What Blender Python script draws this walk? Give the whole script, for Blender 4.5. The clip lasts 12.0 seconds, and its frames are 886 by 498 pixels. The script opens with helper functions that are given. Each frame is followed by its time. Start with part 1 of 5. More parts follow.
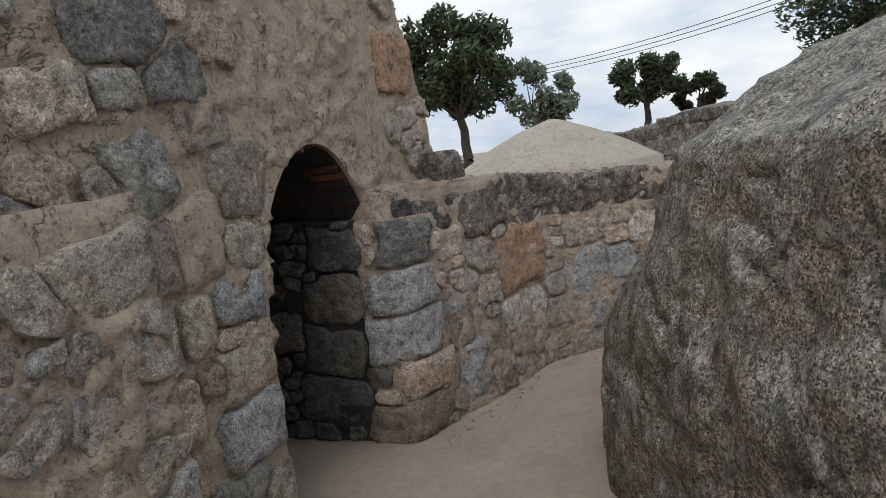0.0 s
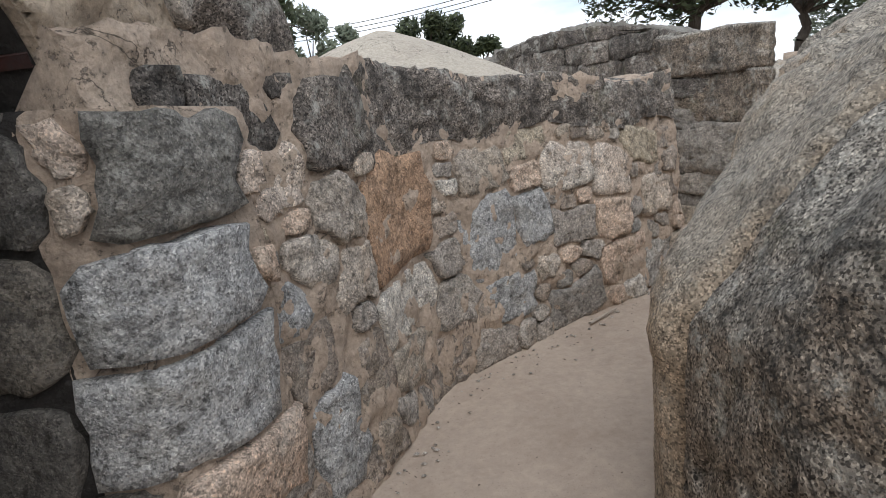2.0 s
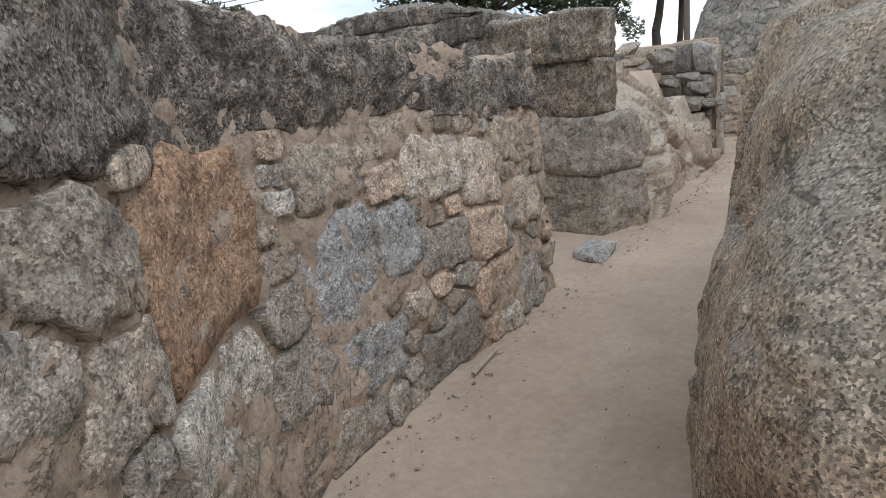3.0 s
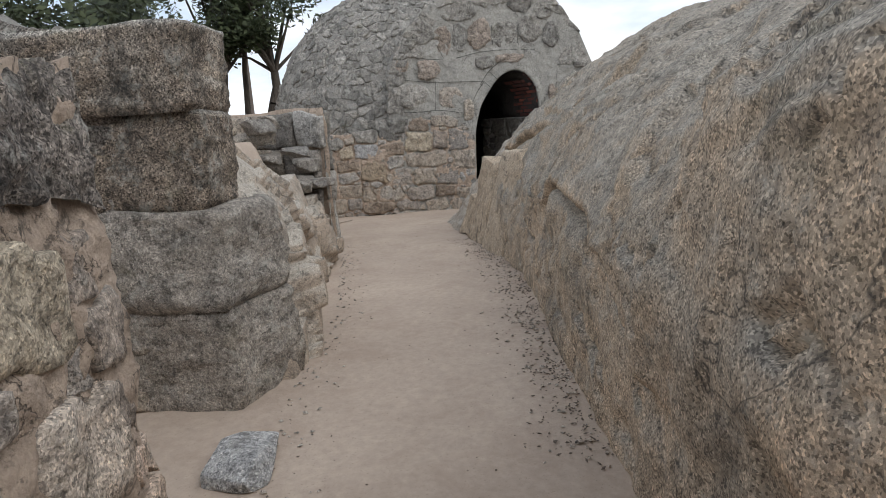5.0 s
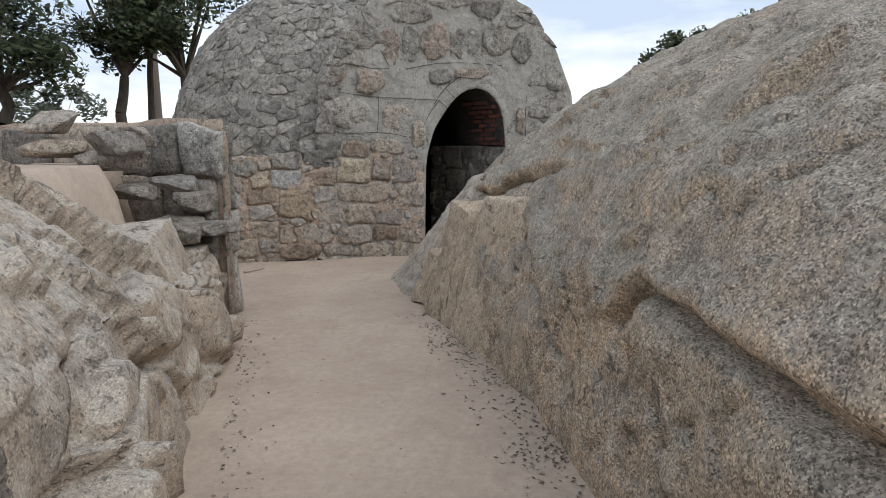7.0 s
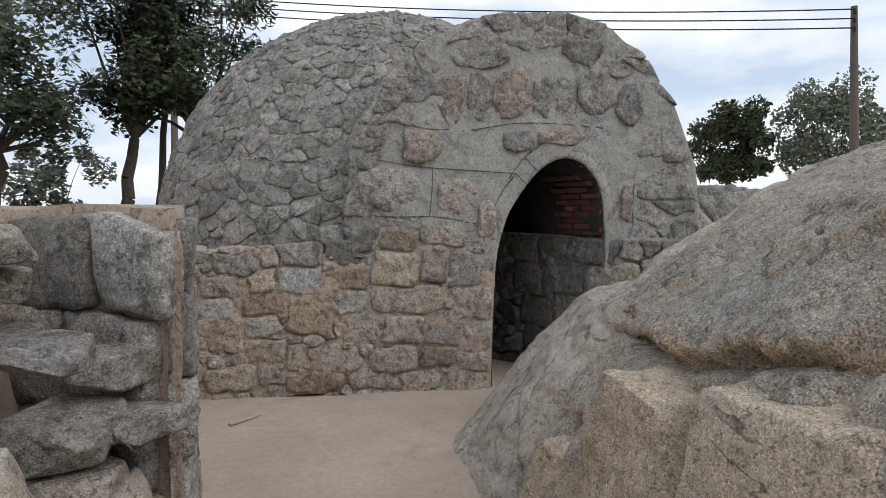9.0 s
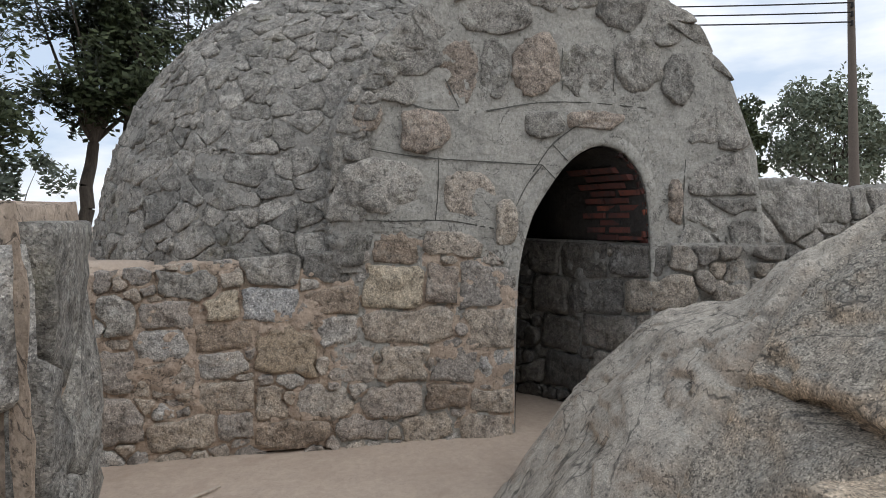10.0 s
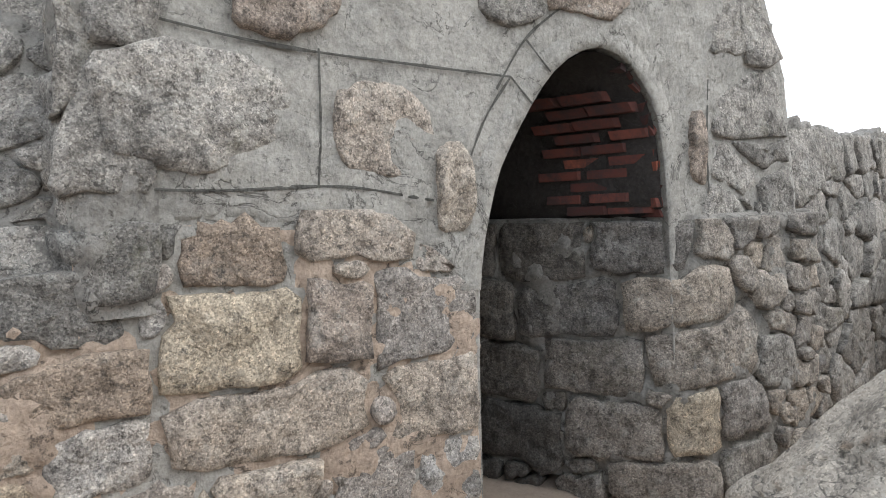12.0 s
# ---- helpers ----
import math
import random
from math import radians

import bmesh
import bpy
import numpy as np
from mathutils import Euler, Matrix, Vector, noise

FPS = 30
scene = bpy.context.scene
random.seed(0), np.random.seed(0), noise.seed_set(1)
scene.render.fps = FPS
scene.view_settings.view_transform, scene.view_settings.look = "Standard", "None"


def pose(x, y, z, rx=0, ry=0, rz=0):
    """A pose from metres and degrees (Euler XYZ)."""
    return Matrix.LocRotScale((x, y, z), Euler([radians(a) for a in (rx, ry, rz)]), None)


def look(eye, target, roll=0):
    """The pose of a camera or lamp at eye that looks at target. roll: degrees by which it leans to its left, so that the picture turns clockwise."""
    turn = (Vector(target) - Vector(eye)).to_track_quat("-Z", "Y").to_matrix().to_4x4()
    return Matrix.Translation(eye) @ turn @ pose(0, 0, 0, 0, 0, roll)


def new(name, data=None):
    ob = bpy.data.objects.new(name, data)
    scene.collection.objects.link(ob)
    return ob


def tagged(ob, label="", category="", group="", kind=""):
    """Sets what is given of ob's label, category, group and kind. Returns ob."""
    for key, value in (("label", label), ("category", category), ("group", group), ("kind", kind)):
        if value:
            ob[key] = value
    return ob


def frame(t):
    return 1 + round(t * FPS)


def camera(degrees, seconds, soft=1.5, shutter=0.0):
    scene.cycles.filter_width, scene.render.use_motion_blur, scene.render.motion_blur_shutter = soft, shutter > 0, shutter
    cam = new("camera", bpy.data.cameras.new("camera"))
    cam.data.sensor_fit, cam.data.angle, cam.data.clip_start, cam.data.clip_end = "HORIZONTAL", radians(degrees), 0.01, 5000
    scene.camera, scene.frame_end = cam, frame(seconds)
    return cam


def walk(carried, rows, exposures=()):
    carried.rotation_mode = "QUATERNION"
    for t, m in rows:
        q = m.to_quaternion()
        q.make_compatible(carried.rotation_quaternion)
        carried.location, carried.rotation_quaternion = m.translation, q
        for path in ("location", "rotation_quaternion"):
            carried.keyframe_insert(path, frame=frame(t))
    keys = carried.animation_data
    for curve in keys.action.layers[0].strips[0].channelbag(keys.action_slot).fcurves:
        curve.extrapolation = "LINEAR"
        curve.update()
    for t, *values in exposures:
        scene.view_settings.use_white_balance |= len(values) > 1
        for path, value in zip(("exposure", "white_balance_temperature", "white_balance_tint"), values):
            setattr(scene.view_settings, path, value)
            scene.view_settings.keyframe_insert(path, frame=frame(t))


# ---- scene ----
cam = camera(68.4, 12.0, soft=0.6)
PATH = [
    (0, (-0.027, 0.819, 1.764), (-0.063, 2.799, 1.487), -7.5),
    (0.5, (-0.062, 1.285, 1.663), (-0.095, 3.252, 1.302), -6.0),
    (1, (-0.177, 1.935, 1.583), (0.005, 3.895, 1.232), -5.8),
    (1.5, (-0.23, 2.496, 1.455), (0.153, 4.418, 1.055), -6.1),
    (2, (-0.25, 3.121, 1.356), (0.374, 4.973, 0.929), -6.7),
    (2.5, (-0.194, 3.665, 1.306), (0.7, 5.406, 0.894), -7.4),
    (3, (0.001, 4.196, 1.263), (1.167, 5.749, 0.785), -5.9),
    (3.5, (0.262, 4.672, 1.257), (1.734, 5.931, 0.757), -4.8),
    (3.7, (0.411, 4.85, 1.236), (1.953, 6.03, 0.756), -5.3),
    (5.3, (1.897, 5.855, 1.208), (3.825, 6.277, 0.884), -3.9),
    (5.5, (2.138, 5.938, 1.206), (4.077, 6.312, 0.895), -3.9),
    (6, (2.661, 6.148, 1.218), (4.6, 6.454, 0.836), -3.0),
    (6.5, (3.085, 6.273, 1.248), (5.028, 6.613, 0.918), -1.1),
    (6.7, (3.275, 6.36, 1.268), (5.227, 6.663, 0.953), -1.3),
    (8.3, (5.14, 7.033, 1.415), (7.094, 7.404, 1.206), 0.3),
    (8.5, (5.386, 7.117, 1.47), (7.357, 7.441, 1.368), -0.2),
    (9, (5.948, 7.371, 1.516), (7.912, 7.729, 1.413), 0.2),
    (9.5, (6.464, 7.606, 1.533), (8.436, 7.916, 1.421), -0.9),
    (10, (7.103, 7.801, 1.487), (9.079, 8.097, 1.406), -0.6),
    (10.5, (7.571, 8.021, 1.43), (9.539, 8.363, 1.329), -1.8),
    (11, (8.257, 8.288, 1.51), (10.247, 8.457, 1.401), -1.2),
    (11.5, (8.861, 8.465, 1.519), (10.855, 8.484, 1.365), -0.9),
    (12, (9.485, 8.525, 1.422), (11.45, 8.174, 1.287), -3.0),
]
EXPOSURE = [(0, -0.22), (0.7, 0.02), (1.5, 0.32), (3.0, 0.3), (3.5, 0.26), (6.0, 0.1), (6.5, 0.12), (8.5, -0.04), (10, 0.0), (11.2, 0.4), (12, 0.78)]
walk(cam, [(t, look(eye, target, roll)) for t, eye, target, roll in PATH], EXPOSURE)

# ---------------------------------------------------------------- light
SUN_EL, SUN_ROT = 48.0, 200.0
world = bpy.data.worlds.new("overcast_sky")
world.use_nodes = True
scene.world = world
wn, wl = world.node_tree.nodes, world.node_tree.links
wn.clear()
w_out = wn.new("ShaderNodeOutputWorld")
w_bg = wn.new("ShaderNodeBackground")
w_sky = wn.new("ShaderNodeTexSky")
w_sky.sky_type, w_sky.sun_disc = "NISHITA", False
w_sky.sun_elevation, w_sky.sun_rotation = radians(SUN_EL), radians(SUN_ROT)
w_sky.air_density, w_sky.dust_density = 1.0, 2.0
w_co = wn.new("ShaderNodeTexCoord")
w_map = wn.new("ShaderNodeMapping")
w_map.inputs["Scale"].default_value = (1.0, 1.0, 3.2)
w_noise = wn.new("ShaderNodeTexNoise")
w_noise.inputs["Scale"].default_value, w_noise.inputs["Detail"].default_value = 2.3, 6.0
w_noise.inputs["Roughness"].default_value = 0.55
w_ramp = wn.new("ShaderNodeValToRGB")
w_ramp.color_ramp.elements[0].position, w_ramp.color_ramp.elements[1].position = 0.40, 0.60
w_ramp.color_ramp.elements[0].color = (5.2, 6.2, 7.7, 1)
w_ramp.color_ramp.elements[1].color = (9.8, 9.9, 10.0, 1)
w_mix = wn.new("ShaderNodeMix")
w_mix.data_type = "RGBA"
w_mix.inputs["Factor"].default_value = 0.88
w_bg.inputs["Strength"].default_value = 0.125
wl.new(w_co.outputs["Generated"], w_map.inputs["Vector"])
wl.new(w_map.outputs["Vector"], w_noise.inputs["Vector"])
wl.new(w_noise.outputs["Fac"], w_ramp.inputs["Fac"])
wl.new(w_sky.outputs["Color"], w_mix.inputs["A"])
wl.new(w_ramp.outputs["Color"], w_mix.inputs["B"])
wl.new(w_mix.outputs["Result"], w_bg.inputs["Color"])
wl.new(w_bg.outputs["Background"], w_out.inputs["Surface"])

sun_data = bpy.data.lights.new("sun", "SUN")
sun_data.energy, sun_data.angle, sun_data.color = 1.05, radians(50), (1.0, 0.985, 0.96)
sun = new("sun", sun_data)
az = radians(SUN_ROT)
sun.matrix_world = look((30 * math.sin(az), 30 * math.cos(az), 30), (0, 0, 0))


# ---------------------------------------------------------------- materials
class Nodes:
    """A small wrapper to build node materials."""

    def __init__(self, name):
        self.mat = bpy.data.materials.new(name)
        self.mat.use_nodes = True
        self.tree = self.mat.node_tree
        self.bsdf = self.tree.nodes["Principled BSDF"]
        self.bsdf.inputs["Specular IOR Level"].default_value = 0.25
        self.co = self.add("ShaderNodeTexCoord").outputs["Object"]

    def add(self, kind):
        return self.tree.nodes.new(kind)

    def link(self, a, b):
        self.tree.links.new(a, b)

    def noise(self, scale, detail=4.0, rough=0.6, stretch=None, distort=0.0):
        n = self.add("ShaderNodeTexNoise")
        n.inputs["Scale"].default_value, n.inputs["Detail"].default_value = scale, detail
        n.inputs["Roughness"].default_value, n.inputs["Distortion"].default_value = rough, distort
        co = self.co
        if stretch:
            m = self.add("ShaderNodeMapping")
            m.inputs["Scale"].default_value = stretch
            self.link(co, m.inputs["Vector"])
            co = m.outputs["Vector"]
        self.link(co, n.inputs["Vector"])
        return n.outputs["Fac"]

    def cells(self, scale, feature="F1"):
        n = self.add("ShaderNodeTexVoronoi")
        n.feature = feature
        n.inputs["Scale"].default_value = scale
        self.link(self.co, n.inputs["Vector"])
        return n.outputs["Distance"]

    def cell_tone(self, scale):
        n = self.add("ShaderNodeTexVoronoi")
        n.inputs["Scale"].default_value = scale
        self.link(self.co, n.inputs["Vector"])
        s = self.add("ShaderNodeSeparateColor")
        self.link(n.outputs["Color"], s.inputs["Color"])
        return s.outputs["Red"]

    def ramp(self, fac, stops, smooth=True):
        r = self.add("ShaderNodeValToRGB")
        r.color_ramp.interpolation = "LINEAR" if smooth else "CONSTANT"
        e = r.color_ramp.elements
        while len(e) < len(stops):
            e.new(0.5)
        for k, (pos, col) in enumerate(stops):
            e[k].position = pos
            e[k].color = (*col, 1) if len(col) == 3 else col
        self.link(fac, r.inputs["Fac"])
        return r.outputs["Color"]

    def level(self, fac, lo, hi):
        m = self.add("ShaderNodeMapRange")
        m.inputs["From Min"].default_value, m.inputs["From Max"].default_value = lo, hi
        self.link(fac, m.inputs["Value"])
        return m.outputs["Result"]

    def mix(self, fac, a, b, blend="MIX"):
        m = self.add("ShaderNodeMix")
        m.data_type, m.blend_type = "RGBA", blend
        for sock, v in ((m.inputs["Factor"], fac), (m.inputs["A"], a), (m.inputs["B"], b)):
            if isinstance(v, (int, float)):
                sock.default_value = v
            elif isinstance(v, tuple):
                sock.default_value = (*v, 1)
            else:
                self.link(v, sock)
        return m.outputs["Result"]

    def math(self, op, a, b):
        m = self.add("ShaderNodeMath")
        m.operation = op
        for sock, v in ((m.inputs[0], a), (m.inputs[1], b)):
            if isinstance(v, (int, float)):
                sock.default_value = v
            else:
                self.link(v, sock)
        return m.outputs["Value"]

    def random(self):
        return self.add("ShaderNodeObjectInfo").outputs["Random"]

    def bump(self, height, strength, distance, under=None):
        b = self.add("ShaderNodeBump")
        b.inputs["Strength"].default_value, b.inputs["Distance"].default_value = strength, distance
        self.link(height, b.inputs["Height"])
        if under is not None:
            self.link(under, b.inputs["Normal"])
        return b.outputs["Normal"]

    def finish(self, colour, normal=None, rough=0.92):
        self.link(colour, self.bsdf.inputs["Base Color"])
        self.bsdf.inputs["Roughness"].default_value = rough
        if normal is not None:
            self.link(normal, self.bsdf.inputs["Normal"])
        return self.mat


def granite(name, tones, speck=0.46, lichen=0.35, stain=0.3, relief=1.0, vary=0.35, dark=(0.05, 0.048, 0.045), pale=(0.52, 0.51, 0.46), streak=0.0, cap=None, smooth=0.0):
    """Weathered granite: tones over a whole stone, crystals, lichen blotches and dark stains."""
    n = Nodes(name)
    tone = n.math("ADD", n.math("MULTIPLY", n.random(), vary), n.math("MULTIPLY", n.noise(1.7, 4, 0.65), 1.0 - vary))
    base = n.ramp(n.level(tone, 0.2, 0.8), tones)
    # Up-facing lichen colour; a pale cap on dark rock also paints lit tops.
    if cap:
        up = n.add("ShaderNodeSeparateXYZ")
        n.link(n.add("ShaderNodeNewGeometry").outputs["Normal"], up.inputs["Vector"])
        lit_crust = n.math("ADD", n.level(up.outputs["Z"], 0.15, 0.85), n.math("MULTIPLY", n.level(n.noise(2.2, 6, 0.7), 0.35, 0.65), 0.7))
        base = n.mix(n.math("MULTIPLY", n.level(lit_crust, 0.45, 1.1), 0.7), base, cap)
    for scale, amount in ((190.0, speck), (95.0, speck * (0.55 - 0.35 * smooth))):
        grain = n.cell_tone(scale)
        base = n.mix(amount, base, n.mix(1.0, base, n.ramp(grain, [(0.0, (0.22, 0.21, 0.21)), (0.2, (0.45, 0.44, 0.43)), (0.3, (0.95, 0.94, 0.92)), (0.78, (1.1, 1.07, 1.04)), (0.9, (1.8, 1.78, 1.72))]), "MULTIPLY"))
    soft = n.noise(16.0, 7, 0.72)
    base = n.mix(0.8 - 0.45 * smooth, base, n.mix(1.0, base, n.ramp(soft, [(0.36, (0.42, 0.41, 0.40)), (0.48, (1.0, 1.0, 1.0)), (0.66, (1.35, 1.33, 1.3))]), "MULTIPLY"))
    blot = n.level(n.noise(9.0, 7, 0.78), 0.54, 0.62)
    base = n.mix(n.math("MULTIPLY", blot, lichen), base, pale)
    green = n.level(n.noise(3.1, 7, 0.75), 0.56, 0.68)
    base = n.mix(n.math("MULTIPLY", green, lichen * 0.6), base, (0.20, 0.195, 0.11))
    dirt = n.level(n.noise(4.6, 8, 0.8, distort=0.4), 0.52, 0.64)
    base = n.mix(n.math("MULTIPLY", dirt, stain), base, dark)
    if streak:
        run = n.level(n.noise(7.0, 6, 0.75, (1, 1, 0.22)), 0.50, 0.64)
        base = n.mix(n.math("MULTIPLY", run, streak), base, dark)
    if smooth:
        crack = n.math("ABSOLUTE", n.math("SUBTRACT", n.noise(1.15, 5, 0.55, distort=0.6), 0.5), 0.0)
        line = n.math("SUBTRACT", 1.0, n.level(crack, 0.0, 0.006))
        gaps = n.level(n.noise(0.9, 2, 0.5), 0.42, 0.5)
        line = n.math("MULTIPLY", line, gaps)
        base = n.mix(n.math("MULTIPLY", line, 0.75), base, dark)
    pit = n.level(n.noise(34.0, 3, 0.75), 0.585, 0.64)
    base = n.mix(n.math("MULTIPLY", pit, 0.55), base, dark)
    nor = n.bump(n.math("SUBTRACT", 1.0, pit), 0.5, 0.008)
    nor = n.bump(n.noise(6.0, 8, 0.58 - 0.08 * smooth), (0.8 - 0.25 * smooth) * relief, 0.11 - 0.05 * smooth, nor)
    nor = n.bump(n.noise(70.0, 4, 0.7), (0.6 - 0.3 * smooth) * relief, 0.010, nor)
    return n.finish(base, nor, 0.95)


def mortar(name, a, b, stain=0.3, relief=1.0, dark=(0.07, 0.065, 0.06)):
    """Sandy lime mortar or plaster with smears and dark weathering."""
    n = Nodes(name)
    base = n.ramp(n.noise(2.6, 5, 0.65), [(0.3, a), (0.7, b)])
    base = n.mix(0.6, base, n.mix(1.0, base, n.ramp(n.noise(45.0, 4, 0.75), [(0.3, (0.55, 0.55, 0.55)), (0.7, (1.35, 1.35, 1.33))]), "MULTIPLY"))
    dirt = n.level(n.noise(5.5, 7, 0.75, distort=0.5), 0.52, 0.70)
    base = n.mix(n.math("MULTIPLY", dirt, stain), base, dark)
    pit = n.level(n.noise(26.0, 4, 0.8), 0.58, 0.65)
    base = n.mix(n.math("MULTIPLY", pit, 0.6 * relief), base, dark)
    crack = n.math("ABSOLUTE", n.math("SUBTRACT", n.noise(3.4, 6, 0.6, distort=0.8), 0.5), 0.0)
    line = n.math("MULTIPLY", n.math("SUBTRACT", 1.0, n.level(crack, 0.0, 0.010)), n.level(n.noise(1.9, 3, 0.6), 0.46, 0.54))
    base = n.mix(n.math("MULTIPLY", line, 0.8), base, dark)
    nor = n.bump(n.math("SUBTRACT", 1.0, n.math("MAXIMUM", pit, line)), 0.7 * relief, 0.012)
    nor = n.bump(n.noise(9.0, 9, 0.66), 0.8 * relief, 0.07, nor)
    nor = n.bump(n.noise(80.0, 4, 0.75), 0.6 * relief, 0.010, nor)
    return n.finish(base, nor, 0.97)


MAT = {}
MAT["rubble"] = granite("rubble_granite", [(0.0, (0.33, 0.30, 0.275)), (0.25, (0.45, 0.405, 0.36)), (0.5, (0.52, 0.43, 0.35)), (0.72, (0.53, 0.41, 0.33)), (1.0, (0.54, 0.505, 0.46))], vary=0.7, lichen=0.22, stain=0.25, speck=0.55)
MAT["coursed"] = granite("coursed_granite", [(0.0, (0.275, 0.256, 0.237)), (0.4, (0.359, 0.321, 0.288)), (0.7, (0.402, 0.346, 0.285)), (1.0, (0.397, 0.385, 0.367))], vary=0.65, lichen=0.22, stain=0.50)
MAT["dark_top"] = granite("dark_lichen_granite", [(0.0, (0.10, 0.094, 0.088)), (0.5, (0.17, 0.152, 0.14)), (1.0, (0.27, 0.24, 0.215))], vary=0.35, lichen=0.6, stain=0.8, dark=(0.035, 0.032, 0.03), streak=0.6, speck=0.9, relief=1.2)
MAT["dry"] = granite("dry_stone_granite", [(0.0, (0.174, 0.165, 0.155)), (0.5, (0.290, 0.265, 0.237)), (1.0, (0.396, 0.343, 0.285))], vary=0.55, lichen=0.35, stain=0.5)
MAT["orange"] = granite("orange_stone", [(0.0, (0.36, 0.235, 0.16)), (1.0, (0.46, 0.315, 0.215))], vary=0.2, lichen=0.06, stain=0.15)
MAT["blue"] = granite("blue_grey_stone", [(0.0, (0.31, 0.315, 0.32)), (1.0, (0.43, 0.43, 0.43))], vary=0.3, lichen=0.25, stain=0.15, speck=0.55)
MAT["yellow"] = granite("yellow_stone", [(0.0, (0.40, 0.342, 0.262)), (1.0, (0.48, 0.42, 0.335))], vary=0.3, lichen=0.12, stain=0.12)
MAT["brown"] = granite("brown_granite", [(0.0, (0.23, 0.185, 0.15)), (1.0, (0.33, 0.27, 0.215))], vary=0.3, lichen=0.12, stain=0.3)
MAT["yellow_brown"] = granite("ochre_granite", [(0.0, (0.33, 0.265, 0.195)), (1.0, (0.40, 0.335, 0.26))], vary=0.3, lichen=0.12, stain=0.25)
MAT["pink"] = granite("pink_stone", [(0.0, (0.265, 0.226, 0.195)), (1.0, (0.365, 0.308, 0.262))], vary=0.3, lichen=0.25, stain=0.55)
MAT["dome"] = granite("dome_rubble", [(0.0, (0.17, 0.165, 0.155)), (0.5, (0.28, 0.266, 0.244)), (1.0, (0.40, 0.38, 0.35))], vary=0.45, lichen=0.45, stain=0.65)
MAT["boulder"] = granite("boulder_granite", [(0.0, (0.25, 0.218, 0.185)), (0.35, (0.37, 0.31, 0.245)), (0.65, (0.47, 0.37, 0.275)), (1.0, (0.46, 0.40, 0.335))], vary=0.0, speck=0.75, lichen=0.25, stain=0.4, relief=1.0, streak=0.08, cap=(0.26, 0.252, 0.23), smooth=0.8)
# Dark lichened granite, its tones also lowered for the rock's less lit side.
MAT["mossy_shaded"] = granite("mossy_shaded_granite", [(0.0, (0.16, 0.135, 0.112)), (0.5, (0.225, 0.188, 0.155)), (1.0, (0.31, 0.27, 0.23))], vary=0.0, speck=1.0, lichen=0.5, stain=0.75, relief=1.2, streak=0.5, cap=(0.34, 0.335, 0.315), smooth=0.35, dark=(0.035, 0.034, 0.032))
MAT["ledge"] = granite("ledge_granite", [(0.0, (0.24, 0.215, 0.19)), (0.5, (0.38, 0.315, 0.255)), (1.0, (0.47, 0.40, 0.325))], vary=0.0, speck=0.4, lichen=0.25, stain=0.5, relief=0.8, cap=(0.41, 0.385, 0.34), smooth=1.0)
MAT["tan_rock"] = granite("fresh_tan_granite", [(0.0, (0.36, 0.29, 0.22)), (0.5, (0.44, 0.36, 0.275)), (1.0, (0.52, 0.445, 0.36))], vary=0.2, speck=0.55, lichen=0.15, stain=0.25, relief=0.9, smooth=0.7)
MAT["mortar"] = mortar("sandy_mortar", (0.43, 0.335, 0.265), (0.55, 0.44, 0.35), 0.15)
MAT["plaster"] = mortar("grey_plaster", (0.33, 0.318, 0.29), (0.42, 0.402, 0.365), 0.4, 0.7)
MAT["tan_plaster"] = mortar("tan_plaster", (0.45, 0.36, 0.275), (0.57, 0.465, 0.36), 0.35, 1.0)
MAT["dome_mortar"] = mortar("dome_mortar", (0.267, 0.253, 0.230), (0.364, 0.347, 0.318), 0.55)
MAT["roof"] = mortar("roof_render", (0.420, 0.369, 0.310), (0.502, 0.450, 0.376), 0.15, 0.6)
MAT["scored"] = mortar("scored_joint_mortar", (0.10, 0.098, 0.09), (0.16, 0.155, 0.14), 0.2)
# Near-black mortar for archway linings, chamber backs and the inner jamb core.
MAT["soot"] = mortar("near_black_mortar", (0.03, 0.028, 0.026), (0.07, 0.062, 0.058), 0.4)
# Darkened granite: shade inside the archways is put into the stone colour.
MAT["sooty_stone"] = granite("shaded_granite", [(0.0, (0.098, 0.095, 0.091)), (0.5, (0.154, 0.143, 0.130)), (1.0, (0.196, 0.175, 0.150))], vary=0.5, lichen=0.1, stain=0.6)


def brick_material():
    n = Nodes("red_brick")
    base = n.ramp(n.random(), [(0.0, (0.07, 0.032, 0.028)), (0.6, (0.16, 0.055, 0.042)), (1.0, (0.31, 0.10, 0.062))])
    base = n.mix(n.math("MULTIPLY", n.level(n.noise(9.0, 6, 0.75), 0.42, 0.62), 0.8), base, (0.05, 0.04, 0.04))
    return n.finish(base, n.bump(n.noise(60.0, 4, 0.7), 0.6, 0.01), 0.9)


def dirt_material():
    n = Nodes("trodden_earth")
    base = n.ramp(n.noise(0.9, 5, 0.6), [(0.3, (0.385, 0.308, 0.248)), (0.7, (0.485, 0.395, 0.32))])
    base = n.mix(0.5, base, n.mix(1.0, base, n.ramp(n.noise(22.0, 6, 0.75), [(0.3, (0.7, 0.7, 0.7)), (0.7, (1.2, 1.2, 1.2))]), "MULTIPLY"))
    worn = n.level(n.noise(2.7, 6, 0.7, distort=0.6), 0.48, 0.66)
    base = n.mix(n.math("MULTIPLY", worn, 0.35), base, (0.30, 0.225, 0.175))
    grit = n.level(n.noise(95.0, 3, 0.7), 0.62, 0.70)
    base = n.mix(n.math("MULTIPLY", grit, 0.45), base, (0.13, 0.10, 0.08))
    nor = n.bump(n.noise(6.0, 6, 0.65), 0.35, 0.03)
    nor = n.bump(n.noise(140.0, 3, 0.75), 0.4, 0.006, nor)
    return n.finish(base, nor, 0.97)


